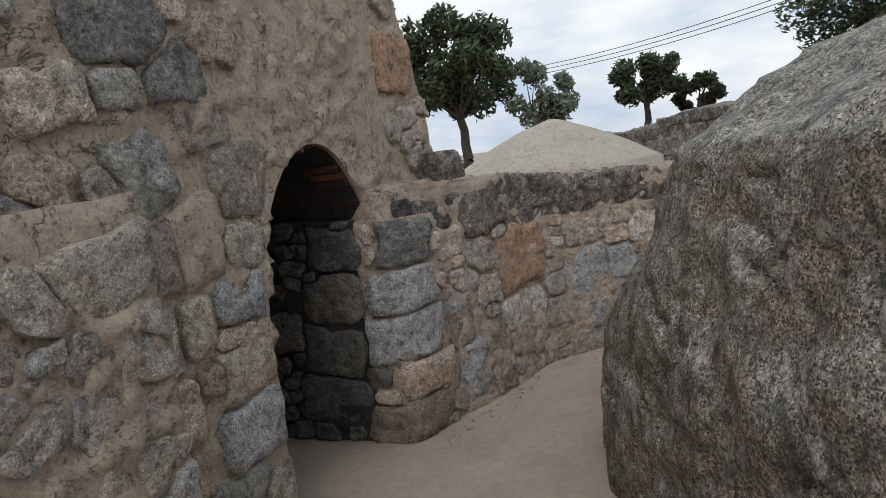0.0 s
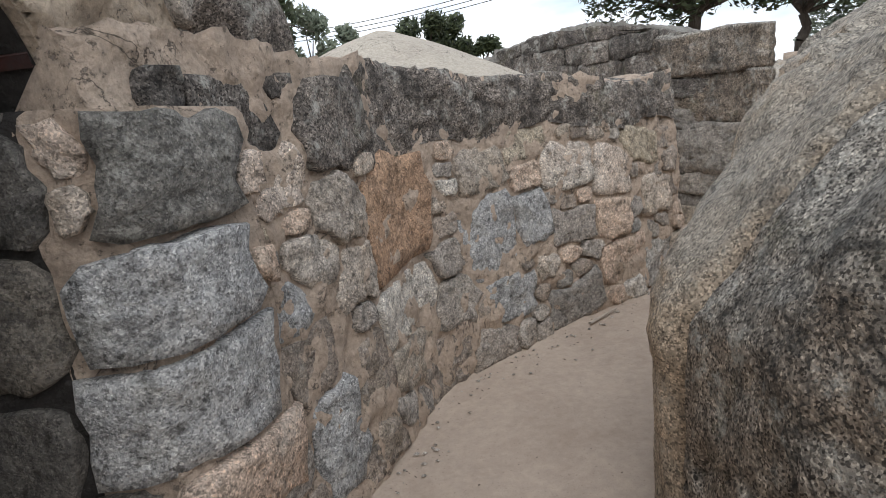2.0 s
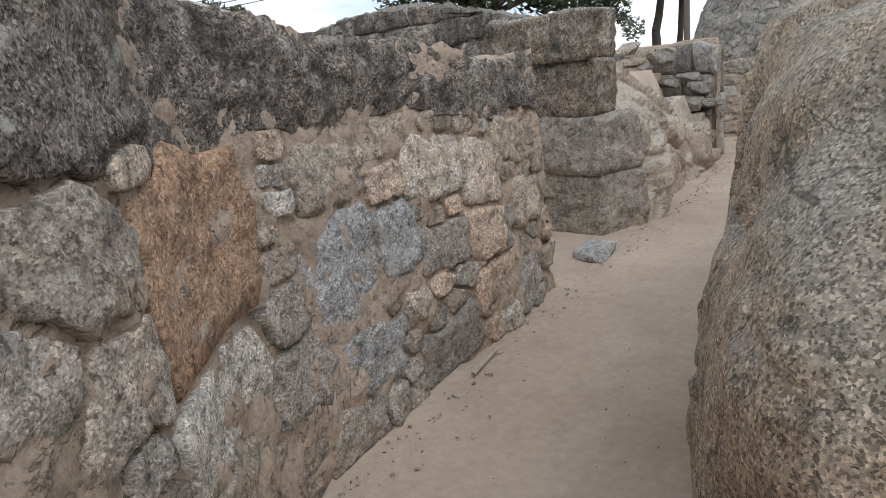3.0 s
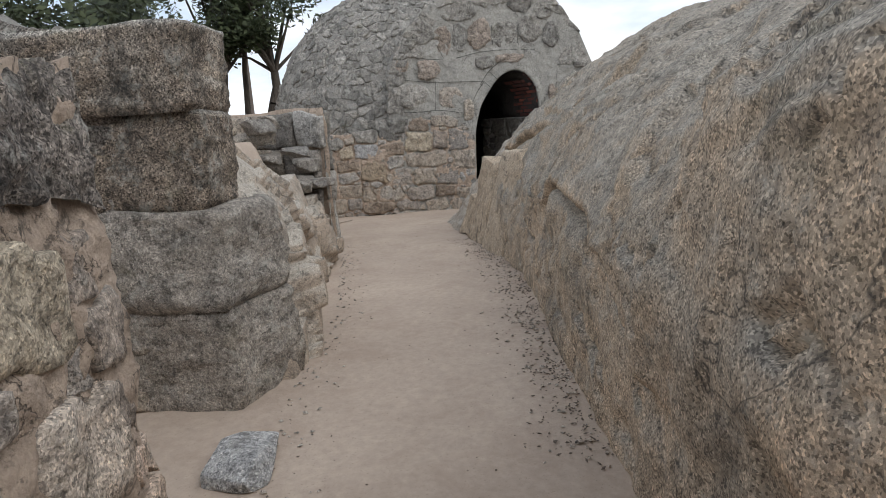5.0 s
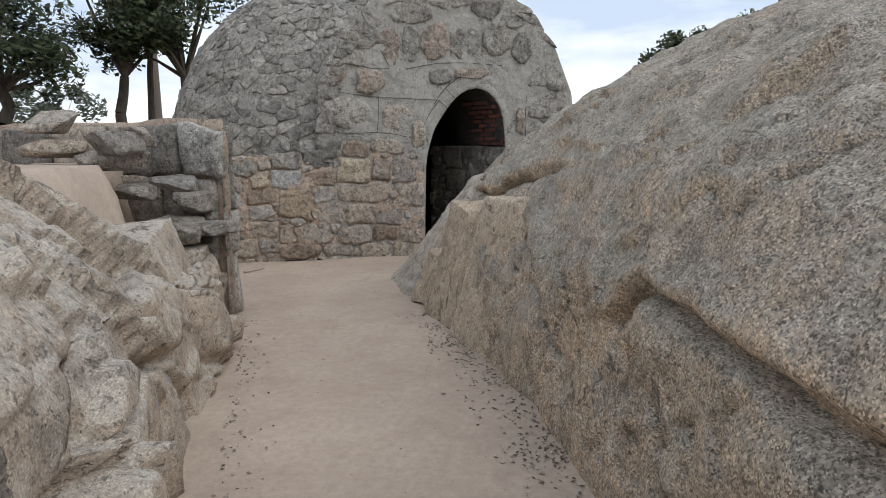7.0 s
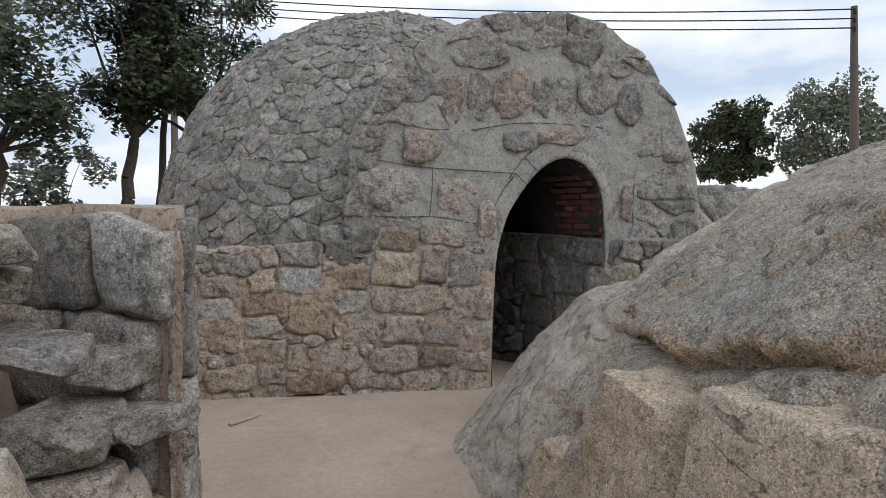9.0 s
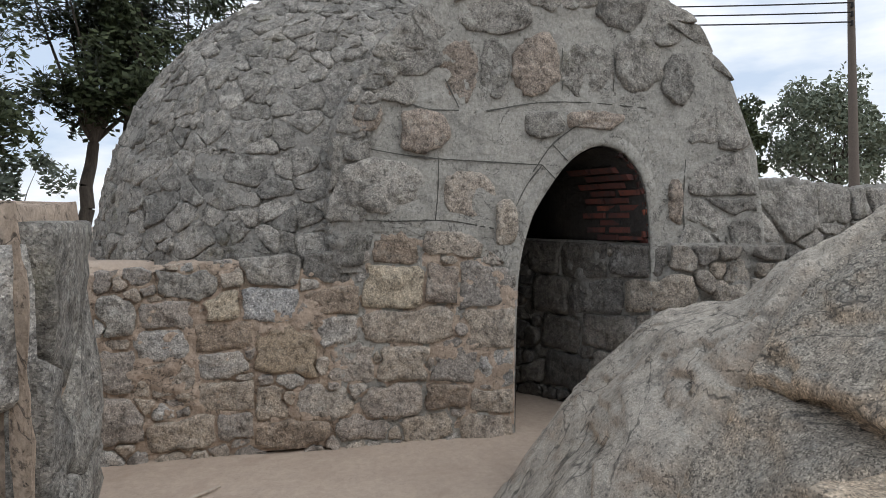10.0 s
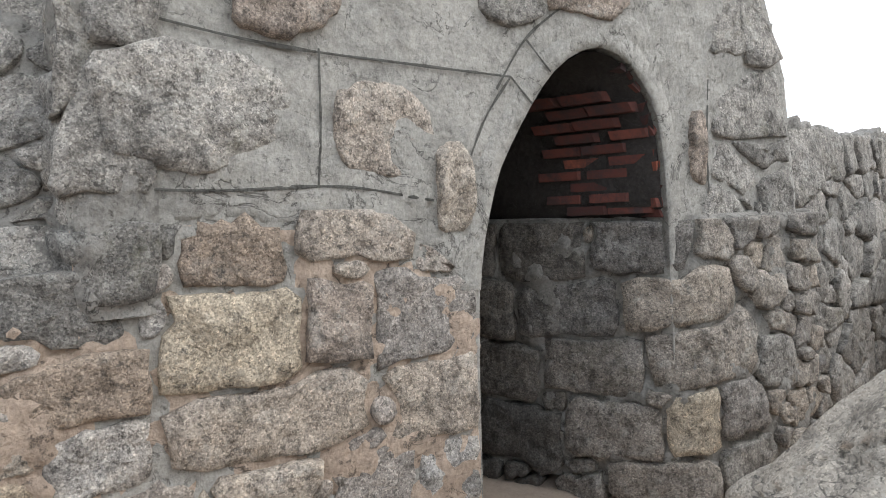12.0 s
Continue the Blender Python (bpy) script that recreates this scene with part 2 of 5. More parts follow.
def bark_material():
    n = Nodes("bark")
    base = n.ramp(n.noise(9.0, 5, 0.7, (1, 1, 0.25)), [(0.3, (0.035, 0.03, 0.026)), (0.7, (0.10, 0.085, 0.07))])
    return n.finish(base, n.bump(n.noise(14.0, 5, 0.7, (1, 1, 0.2)), 0.8, 0.05), 0.95)


def leaf_material(name, a, b):
    n = Nodes(name)
    isl = n.add("ShaderNodeNewGeometry").outputs["Random Per Island"]
    base = n.ramp(isl, [(0.0, a), (1.0, b)])
    n.bsdf.inputs["Transmission Weight"].default_value = 0.0
    return n.finish(base, None, 0.6)


def plain(name, colour, rough=0.8, metal=0.0):
    n = Nodes(name)
    base = n.mix(0.5, colour, n.mix(1.0, colour, n.ramp(n.noise(25.0, 4, 0.7), [(0.3, (0.6, 0.6, 0.6)), (0.7, (1.3, 1.3, 1.3))]), "MULTIPLY"))
    n.bsdf.inputs["Metallic"].default_value = metal
    return n.finish(base, None, rough)


MAT["brick"] = brick_material()
MAT["dirt"] = dirt_material()
MAT["bark"] = bark_material()
MAT["leaf"] = leaf_material("evergreen_leaf", (0.022, 0.032, 0.014), (0.075, 0.09, 0.042))
MAT["olive"] = leaf_material("olive_leaf", (0.09, 0.11, 0.075), (0.20, 0.225, 0.16))
MAT["litter"] = plain("dry_litter", (0.12, 0.092, 0.072))
MAT["cable"] = plain("black_cable", (0.02, 0.02, 0.022), 0.6)
MAT["pole"] = plain("weathered_pole", (0.13, 0.11, 0.095), 0.9)
MAT["stick"] = plain("bleached_stick", (0.42, 0.36, 0.30), 0.9)


# ---------------------------------------------------------------- mesh helpers
def solid(name, verts, faces, material, parent=None, label="", smooth=True):
    me = bpy.data.meshes.new(name)
    me.from_pydata([tuple(v) for v in verts], [], faces)
    me.materials.append(material)
    if smooth:
        me.polygons.foreach_set("use_smooth", [True] * len(me.polygons))
    me.update()
    ob = new(name, me)
    if parent is not None:
        ob.parent = parent
    if label:
        ob["label"] = label
    return ob


def part(name, bm, material, parent=None, label="", smooth=True):
    me = bpy.data.meshes.new(name)
    bm.to_mesh(me)
    bm.free()
    me.materials.append(material)
    if smooth:
        me.polygons.foreach_set("use_smooth", [True] * len(me.polygons))
    ob = new(name, me)
    if parent is not None:
        ob.parent = parent
    if label:
        ob["label"] = label
    return ob


def fbm(p, scale, octaves=4):
    return noise.fractal(Vector(p) * scale, 0.9, 2.1, octaves)


def grid_faces(nu, nv, start=0):
    return [(start + i * nv + j, start + (i + 1) * nv + j, start + (i + 1) * nv + j + 1, start + i * nv + j + 1) for i in range(nu - 1) for j in range(nv - 1)]


def spline(points, n):
    """n points spread evenly on a smooth curve through points (2-D)."""
    pts = [Vector(p).to_2d() for p in points]
    pts = [pts[0] * 2 - pts[1], *pts, pts[-1] * 2 - pts[-2]]
    dense = []
    for a, b, c, d in zip(pts, pts[1:], pts[2:], pts[3:]):
        for k in range(24):
            t = k / 24
            dense.append(0.5 * (2 * b + (c - a) * t + (2 * a - 5 * b + 4 * c - d) * t * t + (3 * b - a - 3 * c + d) * t ** 3))
    dense.append(pts[-2])
    at = [0.0]
    for a, b in zip(dense, dense[1:]):
        at.append(at[-1] + (b - a).length)
    xs = np.interp(np.linspace(0, at[-1], n), at, [p.x for p in dense])
    ys = np.interp(np.linspace(0, at[-1], n), at, [p.y for p in dense])
    return [Vector((x, y)) for x, y in zip(xs, ys)], at[-1]


class Curtain:
    """A wall's face: u metres along its foot, v up, d out of the face. It faces to the right of its run."""

    def __init__(self, foot, batter=0.0, bulge=0.0):
        self.n = 200
        self.pts, self.length = spline(foot, self.n)
        self.batter, self.bulge = batter, bulge

    def at(self, u, v, d=0.0):
        f = u / self.length * (self.n - 1)
        i = min(max(int(f), 0), self.n - 2)
        a, b = self.pts[i], self.pts[i + 1]
        way = (b - a).normalized()
        p = a + (b - a) * (f - i)
        out = Vector((way.y, -way.x))
        d = d - self.batter * v + self.bulge * fbm((u, v, 3.7), 1.3, 2)
        return Vector((p.x + out.x * d, p.y + out.y * d, v))


def clip(poly, px, py, nx, ny):
    """The part of a polygon on the side of (px, py) to which (nx, ny) does not point."""
    out = []
    for (ax, ay), (bx, by) in zip(poly, poly[1:] + poly[:1]):
        da, db = (ax - px) * nx + (ay - py) * ny, (bx - px) * nx + (by - py) * ny
        if da <= 0:
            out.append((ax, ay))
        if (da < 0 < db) or (db < 0 < da):
            t = da / (da - db)
            out.append((ax + (bx - ax) * t, ay + (by - ay) * t))
    return out


def voronoi(seeds, dummies, squash=1.0, weights=None):
    """A cell polygon for each seed; squash over 1 makes the cells wide."""
    allp = np.array([(u, v * squash) for u, v in list(seeds) + list(dummies)])
    cells = []
    for i in range(len(seeds)):
        c = allp[i]
        dist = np.hypot(*(allp - c).T)
        near = [j for j in np.argsort(dist)[1:22] if dist[j] > 1e-6]
        poly = [(c[0] + a, c[1] + b) for a, b in ((-1, -1), (1, -1), (1, 1), (-1, 1))]
        for j in near:
            n = allp[j] - c
            wi, wj = (weights[i], weights[j] if j < len(seeds) else weights[i]) if weights else (0, 0)
            m = c + n * (0.5 + min(max((wi * wi - wj * wj) / (2 * dist[j] ** 2), -0.36), 0.36))
            poly = clip(poly, m[0], m[1], n[0], n[1])
            if len(poly) < 3:
                break
        cells.append([(x, y / squash) for x, y in poly] if len(poly) >= 3 else None)
    return cells


def inside(poly, u, v):
    hit = False
    for (ax, ay), (bx, by) in zip(poly, poly[1:] + poly[:1]):
        if (ay > v) != (by > v) and u < (bx - ax) * (v - ay) / (by - ay) + ax:
            hit = not hit
    return hit


def nearest(poly, u, v):
    best = (9e9, u, v)
    for (ax, ay), (bx, by) in zip(poly, poly[1:] + poly[:1]):
        dx, dy = bx - ax, by - ay
        t = min(max(((u - ax) * dx + (v - ay) * dy) / (dx * dx + dy * dy + 1e-12), 0), 1)
        x, y = ax + dx * t, ay + dy * t
        q = math.hypot(u - x, v - y)
        if q < best[0]:
            best = (q, x, y)
    return best


def rounded(poly, gap, rng):
    """A worn outline: the polygon shrunk by gap, its corners broken, its edge uneven."""
    n = len(poly)
    cx, cy = sum(p[0] for p in poly) / n, sum(p[1] for p in poly) / n
    out = []
    for k, (ax, ay) in enumerate(poly):
        bx, by = poly[(k + 1) % n]
        run = math.hypot(bx - ax, by - ay)
        if run < 0.015:
            continue
        c = min(0.3, 0.022 / run)
        for t in (c, 0.36, 0.66, 1 - c) if run > 0.14 else ((c, 0.5, 1 - c) if run > 0.07 else (0.5,)):
            w = rng.uniform(-1, 1) * min(0.012, run * 0.07)
            out.append((ax + (bx - ax) * t - (by - ay) / run * w, ay + (by - ay) * t + (bx - ax) / run * w))
    size = math.sqrt(max(1e-4, abs(sum(a[0] * b[1] - b[0] * a[1] for a, b in zip(poly, poly[1:] + poly[:1]))) / 2))
    res = []
    for x, y in out:
        r = math.hypot(x - cx, y - cy) + 1e-9
        k = max(0.3, 1 - gap * rng.uniform(0.3, 1.7) / r)
        res.append((cx + (x - cx) * k, cy + (y - cy) * k))
    return res, (cx, cy), size


def stone(name, poly, face, material, parent, rng, proud=0.03, gap=0.012, label="", as_is=False):
    """One stone of a wall: its broken outline on the wall's face, rough and a little proud of the mortar."""
    if as_is:
        ring, size = poly, 1.0
        cx, cy = sum(p[0] for p in ring) / len(ring), sum(p[1] for p in ring) / len(ring)
    else:
        ring, (cx, cy), size = rounded(poly, gap, rng)
    if len(ring) < 5 or size < 0.03:
        return None
    n, verts, seed = len(ring), [], rng.uniform(0, 90)
    lean = 0.035 if as_is else 0.09
    tilt = (rng.uniform(-lean, lean), rng.uniform(-lean, lean))
    p = proud * rng.uniform(0.35, 1.3)
    for scale, depth in ((1.0, -0.06), (0.99, 0.45 * p), (0.955, 0.9 * p), (0.72, p), (0.38, p)):
        for x, y in ring:
            u, v = cx + (x - cx) * scale, cy + (y - cy) * scale
            d = depth
            if depth > 0:
                d += (u - cx) * tilt[0] + (v - cy) * tilt[1] + 0.016 * fbm((u, v, seed), 13.0, 3) + 0.018 * fbm((u, v, seed + 7), 4.5, 2)
            verts.append(face(u, v, d))
    verts.append(face(cx, cy, p * 1.02 + 0.008 * fbm((cx, cy, seed), 5.0, 2)))
    faces = [(r * n + k, r * n + (k + 1) % n, (r + 1) * n + (k + 1) % n, (r + 1) * n + k) for r in range(4) for k in range(n)]
    faces += [(4 * n + k, 4 * n + (k + 1) % n, 5 * n) for k in range(n)]
    return solid(name, verts, faces, material, parent, label)


def hull(points):
    """The convex outline of some points."""
    pts = sorted(set(points))
    half = []
    for some in (pts, pts[::-1]):
        row = []
        for p in some:
            while len(row) > 1 and (row[-1][0] - row[-2][0]) * (p[1] - row[-2][1]) - (row[-1][1] - row[-2][1]) * (p[0] - row[-2][0]) <= 0:
                row.pop()
            row.append(p)
        half += row[:-1]
    return half


def bonded(parent, face, outline, rows, rng, pick, grow=0.05, small=0.05, proud=0.03, tries=900, bare=None, name="stone"):
    """Stones that share their joints. rows: centre, half width, half height and material of the known ones; small ones
    fill the rest of the outline. Each grows until it meets a neighbour, the outline, or grow metres of mortar."""
    boxes = [(u, v, w * 0.9, h * 0.9, rng.uniform(-0.16, 0.16), m) for u, v, w, h, m in rows]
    us, vs = [p[0] for p in outline], [p[1] for p in outline]

    def away(u, v, box):
        c, e = math.cos(box[4]), math.sin(box[4])
        x, y = (u - box[0]) * c + (v - box[1]) * e, (v - box[1]) * c - (u - box[0]) * e
        qx, qy = np.abs(x) - box[2], np.abs(y) - box[3]
        return np.hypot(np.maximum(qx, 0), np.maximum(qy, 0)) + np.minimum(np.maximum(qx, qy), 0)

    for _ in range(tries):
        u, v = rng.uniform(min(us), max(us)), rng.uniform(min(vs), max(vs))
        r = small * rng.uniform(0.6, 1.7)
        if inside(outline, u, v) and nearest(outline, u, v)[0] > r * 0.6 and not (bare and bare(u, v)) and all(away(u, v, q) > r * 1.05 for q in boxes):
            boxes.append((u, v, r * rng.uniform(0.9, 1.5), r * rng.uniform(0.5, 0.8), rng.uniform(-0.35, 0.35), pick(u, v)))
    for k, box in enumerate(boxes):
        reach = max(box[2], box[3])
        near = [q for i, q in enumerate(boxes) if i != k and math.hypot(q[0] - box[0], q[1] - box[1]) < reach + max(q[2], q[3]) + 0.3]
        n = 26 if reach > 0.09 else 16
        steps = np.linspace(0.0, reach * 1.45 + grow, 60)
        limit, wob, ring = grow * rng.uniform(0.5, 1.3), rng.uniform(0, 90), []
        for j in range(n):
            a = 2 * math.pi * j / n
            x, y = box[0] + steps * math.cos(a), box[1] + steps * math.sin(a)
            own = away(x, y, box)
            free = own < limit * (1 + 0.9 * fbm((math.cos(a), math.sin(a), wob), 1.6, 2))
            for q in near:
                free &= own < away(x, y, q) - 0.004
            far = steps[max(1, int(np.argmin(free)) if not free.all() else 59) - 1] * (1 + 0.035 * fbm((math.cos(a), math.sin(a), wob + 5), 4.0, 3))
            far = max(0.012, far - rng.uniform(0.001, 0.009))
            p = (box[0] + far * math.cos(a), box[1] + far * math.sin(a))
            ring.append(p if inside(outline, *p) else tuple(nearest(outline, *p)[1:]))
        stone(name, ring, face, MAT[box[5]], parent, rng, proud, 0.0, "", True)


def masonry(parent, face, outline, size, rng, material, courses=False, squash=1.25, proud=0.03, gap=0.012, special=(), skip=None, pick=None, name="stone", jitter=0.42, fill=0.3, taken=()):
    """Fills an outline on a wall's face with stones. special: (u, v, material, label) seeds of known stones."""
    us, vs = [p[0] for p in outline], [p[1] for p in outline]
    seeds, kinds = [(s[0], s[1]) for s in special], [(s[2], s[3]) for s in special]
    reach = [s[4] if len(s) > 4 else size for s in special]
    rows = max(1, round((max(vs) - min(vs)) / (size / squash)))
    for r in range(rows):
        v0 = min(vs) + (r + 0.5) * (max(vs) - min(vs)) / rows
        u = min(us) + rng.uniform(0, 1) * size
        while u < max(us):
            wob = 0.10 if courses else jitter
            s = (u + rng.uniform(-0.5, 0.5) * size * jitter, v0 + rng.uniform(-1, 1) * wob * size / squash)
            u += size * rng.uniform(0.65, 1.5)
            if not inside(outline, *s) or nearest(outline, *s)[0] < size * 0.16:
                continue
            if any(math.hypot(s[0] - q[0], (s[1] - q[1]) * squash) < w for q, w in zip(seeds[: len(special)], reach)):
                continue
            seeds.append(s)
            kinds.append(None)
            if rng.random() < fill:
                a, q = rng.uniform(0, 6.28), size * rng.uniform(0.38, 0.55)
                s2 = (s[0] + q * math.cos(a), s[1] + q * math.sin(a) / squash)
                if inside(outline, *s2) and nearest(outline, *s2)[0] > 0.04:
                    seeds.append(s2)
                    kinds.append(None)
    dummies = []
    for u, v in seeds:
        q, x, y = nearest(outline, u, v)
        if q < size * 1.2:
            dummies.append((2 * x - u, 2 * y - v))
    count = 0
    weights = [reach[i] * 0.7 if k else size * rng.uniform(0, 0.75) for i, k in enumerate(kinds)]
    for seed, kind, cell in zip(seeds, kinds, voronoi(seeds, dummies, squash, weights)):
        if cell is None or (skip and kind is None and skip(*seed)):
            continue
        cell = hull([p if inside(outline, *p) else tuple(nearest(outline, *p)[1:]) for p in cell])
        if len(cell) < 3 or any(abs(p[0] - q[0]) < q[2] * 0.86 and abs(p[1] - q[1]) < q[3] * 0.86 for q in taken for p in cell + [seed]):
            continue
        mat, label = kind or ((pick(*seed) if pick else material), "")
        if stone(name, cell, face, mat, parent, rng, proud, gap, label):
            count += 1
    return count


def coursed(parent, face, outline, rng, pick, tall=0.19, wide=0.34, proud=0.03, gap=0.006, special=(), name="stone"):
    """Fills an outline with stones in rough courses; neighbours share their broken corners. special: (u, v, material, label)."""
    us, vs = [p[0] for p in outline], [p[1] for p in outline]
    shift = rng.uniform(0, 50)

    def corner(u, v):
        return u + 0.08 * fbm((u * 4.1, v * 5.1, shift), 1.0, 3), v + 0.085 * fbm((u * 2.6, v * 2.3, shift + 9), 1.0, 3)

    v, left = min(vs), {id(q): q for q in special}
    while v < max(vs) - 0.03:
        h = tall * rng.uniform(0.62, 1.4)
        u = min(us) - rng.uniform(0, 1) * wide
        while u < max(us):
            w = wide * rng.uniform(0.45, 1.6) * (0.7 + 0.3 * h / tall)
            lo, hi = v, v + h
            pieces = [(lo, hi)]
            if h > tall * 1.05 and w < wide * 0.8 and rng.random() < 0.5:
                m = lo + h * rng.uniform(0.35, 0.65)
                pieces = [(lo, m), (m, hi)]
            for a, b in pieces:
                quad = [corner(u, a), corner(u + w * 0.5, a), corner(u + w, a), corner(u + w, b), corner(u + w * 0.5, b), corner(u, b)]
                cu, cv = u + w / 2, (a + b) / 2
                if not inside(outline, cu, cv):
                    continue
                quad = hull([p if inside(outline, *p) else tuple(nearest(outline, *p)[1:]) for p in quad])
                mat, label = pick(cu, cv), ""
                for key, q in list(left.items()):
                    if u <= q[0] <= u + w and a <= q[1] <= b:
                        mat, label = q[2], q[3]
                        left.pop(key)
                if len(quad) > 2:
                    stone(name, quad, face, mat, parent, rng, proud, gap, label)
            u += w
        v += h


def wall_body(name, curtain, height, thick, material, kind_label, cell=0.024, rough=0.032):
    """A wall's core of mortar: face, top, back and ends, with an uneven surface."""
    nu = max(3, int(curtain.length / cell) + 1)
    nv, verts, nt = 68, [], 10
    tall = height if callable(height) else (lambda u: height)
    for i in range(nu):
        u = curtain.length * i / (nu - 1)
        h = tall(u)
        col = [(h * j / (nv - 1) - 0.06 * (j == 0), 0.0) for j in range(nv)]
        col += [(h, -thick * j / nt) for j in range(1, nt + 1)] + [(-0.06, -thick)]
        for v, d in col:
            p = curtain.at(u, v, d)
            if v > 0:
                k = rough * (0.7 * fbm(p, 3.0, 3) + 0.8 * fbm(p, 11.0, 4)) + 0.004
                out = curtain.at(u, v, d + 1) - p
                p = p + out * k + Vector((0, 0, k * 1.2 if v >= h - 1e-6 else 0))
            verts.append(p)
    rows = nv + nt + 1
    faces = grid_faces(nu, rows)
    faces.append(tuple(range(rows)))
    faces.append(tuple((nu - 1) * rows + k for k in reversed(range(rows))))
    ob = solid(name, verts, faces, material)
    bm = bmesh.new()
    bm.from_mesh(ob.data)
    bmesh.ops.recalc_face_normals(bm, faces=bm.faces)
    bm.to_mesh(ob.data)
    bm.free()
    return tagged(ob, kind_label, "wall", "", "structure")


def slab_from_outline(name, outline, face, front, back, material, parent=None):
    """A flat wall of any outline (drawn on the face), from depth front to depth back."""
    bm = bmesh.new()
    vs = [bm.verts.new(face(u, v, front)) for u, v in outline]
    es = [bm.edges.new((a, b)) for a, b in zip(vs, vs[1:] + vs[:1])]
    res = bmesh.ops.triangle_fill(bm, use_beauty=True, use_dissolve=False, edges=es)
    made = [f for f in res["geom"] if isinstance(f, bmesh.types.BMFace)]
    ext = bmesh.ops.extrude_face_region(bm, geom=made)
    moved = [v for v in ext["geom"] if isinstance(v, bmesh.types.BMVert)]
    shift = face(0, 0, back) - face(0, 0, front)
    bmesh.ops.translate(bm, verts=moved, vec=shift)
    bmesh.ops.recalc_face_normals(bm, faces=bm.faces)
    return part(name, bm, material, parent, smooth=False)


def prism(name, foot, height, material, label, base=-0.1, rough=0.03):
    """A thick wall drawn by its footprint, with a rough skin."""
    verts, faces, per, nv = [], [], [], 26
    for (ax, ay), (bx, by) in zip(foot, foot[1:] + foot[:1]):
        n = max(2, int(math.hypot(bx - ax, by - ay) / 0.06))
        per += [Vector((ax + (bx - ax) * k / n, ay + (by - ay) * k / n, 0)) for k in range(n)]
    mid = sum(per, Vector()) / len(per)
    for p in per:
        for j in range(nv):
            q = p + Vector((0, 0, base + (height - base) * j / (nv - 1)))
            out = (p - mid).normalized()
            edge = max(0.0, 1 - min(j, nv - 1 - j) / 1.6) * rough * 0.7
            verts.append(q + out * (rough * fbm(q, 3.0, 3) + rough * 0.4 * fbm(q, 14.0, 3) - edge) + Vector((0, 0, rough * fbm(q, 2.5, 3) * (j == nv - 1))))
    m = len(per)
    faces = [(i * nv + j, ((i + 1) % m) * nv + j, ((i + 1) % m) * nv + j + 1, i * nv + j + 1) for i in range(m) for j in range(nv - 1)]
    faces.append(tuple(i * nv + nv - 1 for i in range(m)))
    ob = solid(name, verts, faces, material)
    return tagged(ob, label, "wall", "", "structure") if label else ob


def skin(name, outline, face, material, parent, cell=0.035, depth=0.022):
    """The uneven coat on a flat wall, following its outline."""
    us, vs = [p[0] for p in outline], [p[1] for p in outline]
    nu, nv = int((max(us) - min(us)) / cell) + 2, int((max(vs) - min(vs)) / cell) + 2
    index, verts, faces = {}, [], []
    for i in range(nu):
        for j in range(nv):
            u, v = min(us) + i * cell, max(0.0, min(vs)) + j * cell
            q, x, y = nearest(outline, u, v)
            if not inside(outline, u, v):
                if q > cell * 0.9:
                    continue
                u, v = x, y
                q = 0.0
            d = 0.004 + depth * (0.8 * fbm((u, v, 4), 2.4, 3) + 0.7 * fbm((u, v, 8), 10.0, 4)) if q > 0 else -0.02
            index[i, j] = len(verts)
            verts.append(face(u, v, d))
    for i, j in index:
        quad = [(i, j), (i + 1, j), (i + 1, j + 1), (i, j + 1)]
        if all(k in index for k in quad):
            faces.append(tuple(index[k] for k in quad))
    return solid(name, verts, faces, material, parent)


# ---------------------------------------------------------------- the ground
TRENCH = [(-2.6, -3.0), (1.7, -3.0), (1.7, 3.9), (2.9, 4.4), (4.8, 4.8), (7.0, 5.3), (8.6, 5.8), (10.0, 6.0), (10.8, 5.4), (11.5, 4.5), (14.0, 4.5), (14.2, 6.5), (16.6, 7.2),
          (16.6, 10.4), (13.2, 10.6), (12.4, 9.4), (11.2, 10.4), (10.4, 11.8), (9.9, 11.6), (9.1, 9.5), (8.1, 9.3), (7.6, 8.75), (6.1, 8.2), (4.3, 7.5), (4.0, 8.3), (3.2, 8.6), (2.7, 6.95), (0.9, 6.25), (0.0, 5.6),
          (-0.9, 7.0), (-4.3, 7.0), (-4.3, 3.6), (-2.6, 2.6), (-2.2, 1.0)]


def build_ground():
    xs = np.unique(np.concatenate([np.linspace(-6, 17, 210), [-400, -200, -100, -50, -25, -14, -9, 20, 26, 38, 60, 110, 220, 420]]))
    ys = np.unique(np.concatenate([np.linspace(-5, 14, 180), [-400, -200, -100, -50, -25, -12, -8, 17, 22, 30, 45, 80, 150, 300, 500]]))
    verts = []
    for x in xs:
        for y in ys:
            far = not (-6 <= x <= 17 and -5 <= y <= 14)
            d = 9.0 if far else nearest(TRENCH, x, y)[0] * (-1 if inside(TRENCH, x, y) else 1)
            t = min(max((d - 0.22) / 0.3, 0), 1)
            up = 1.22 + (0.12 * fbm((x, y, 0), 0.12, 3) if d > 1 else 0)
            low = 0.018 * fbm((x, y, 5), 1.1, 3) + 0.006 * fbm((x, y, 9), 7.0, 2) + 0.05 * math.exp(-((max(-d, 0)) / 0.10) ** 2) - 0.07 * min(max((x - 7) / 4, 0), 1)
            verts.append((x, y, low + (up - low) * t * t * (3 - 2 * t)))
    ob = solid("ground", verts, grid_faces(len(xs), len(ys)), MAT["dirt"])
    tagged(ob, "trodden pale brown earth path with fine grit", "ground", "", "structure")


build_ground()


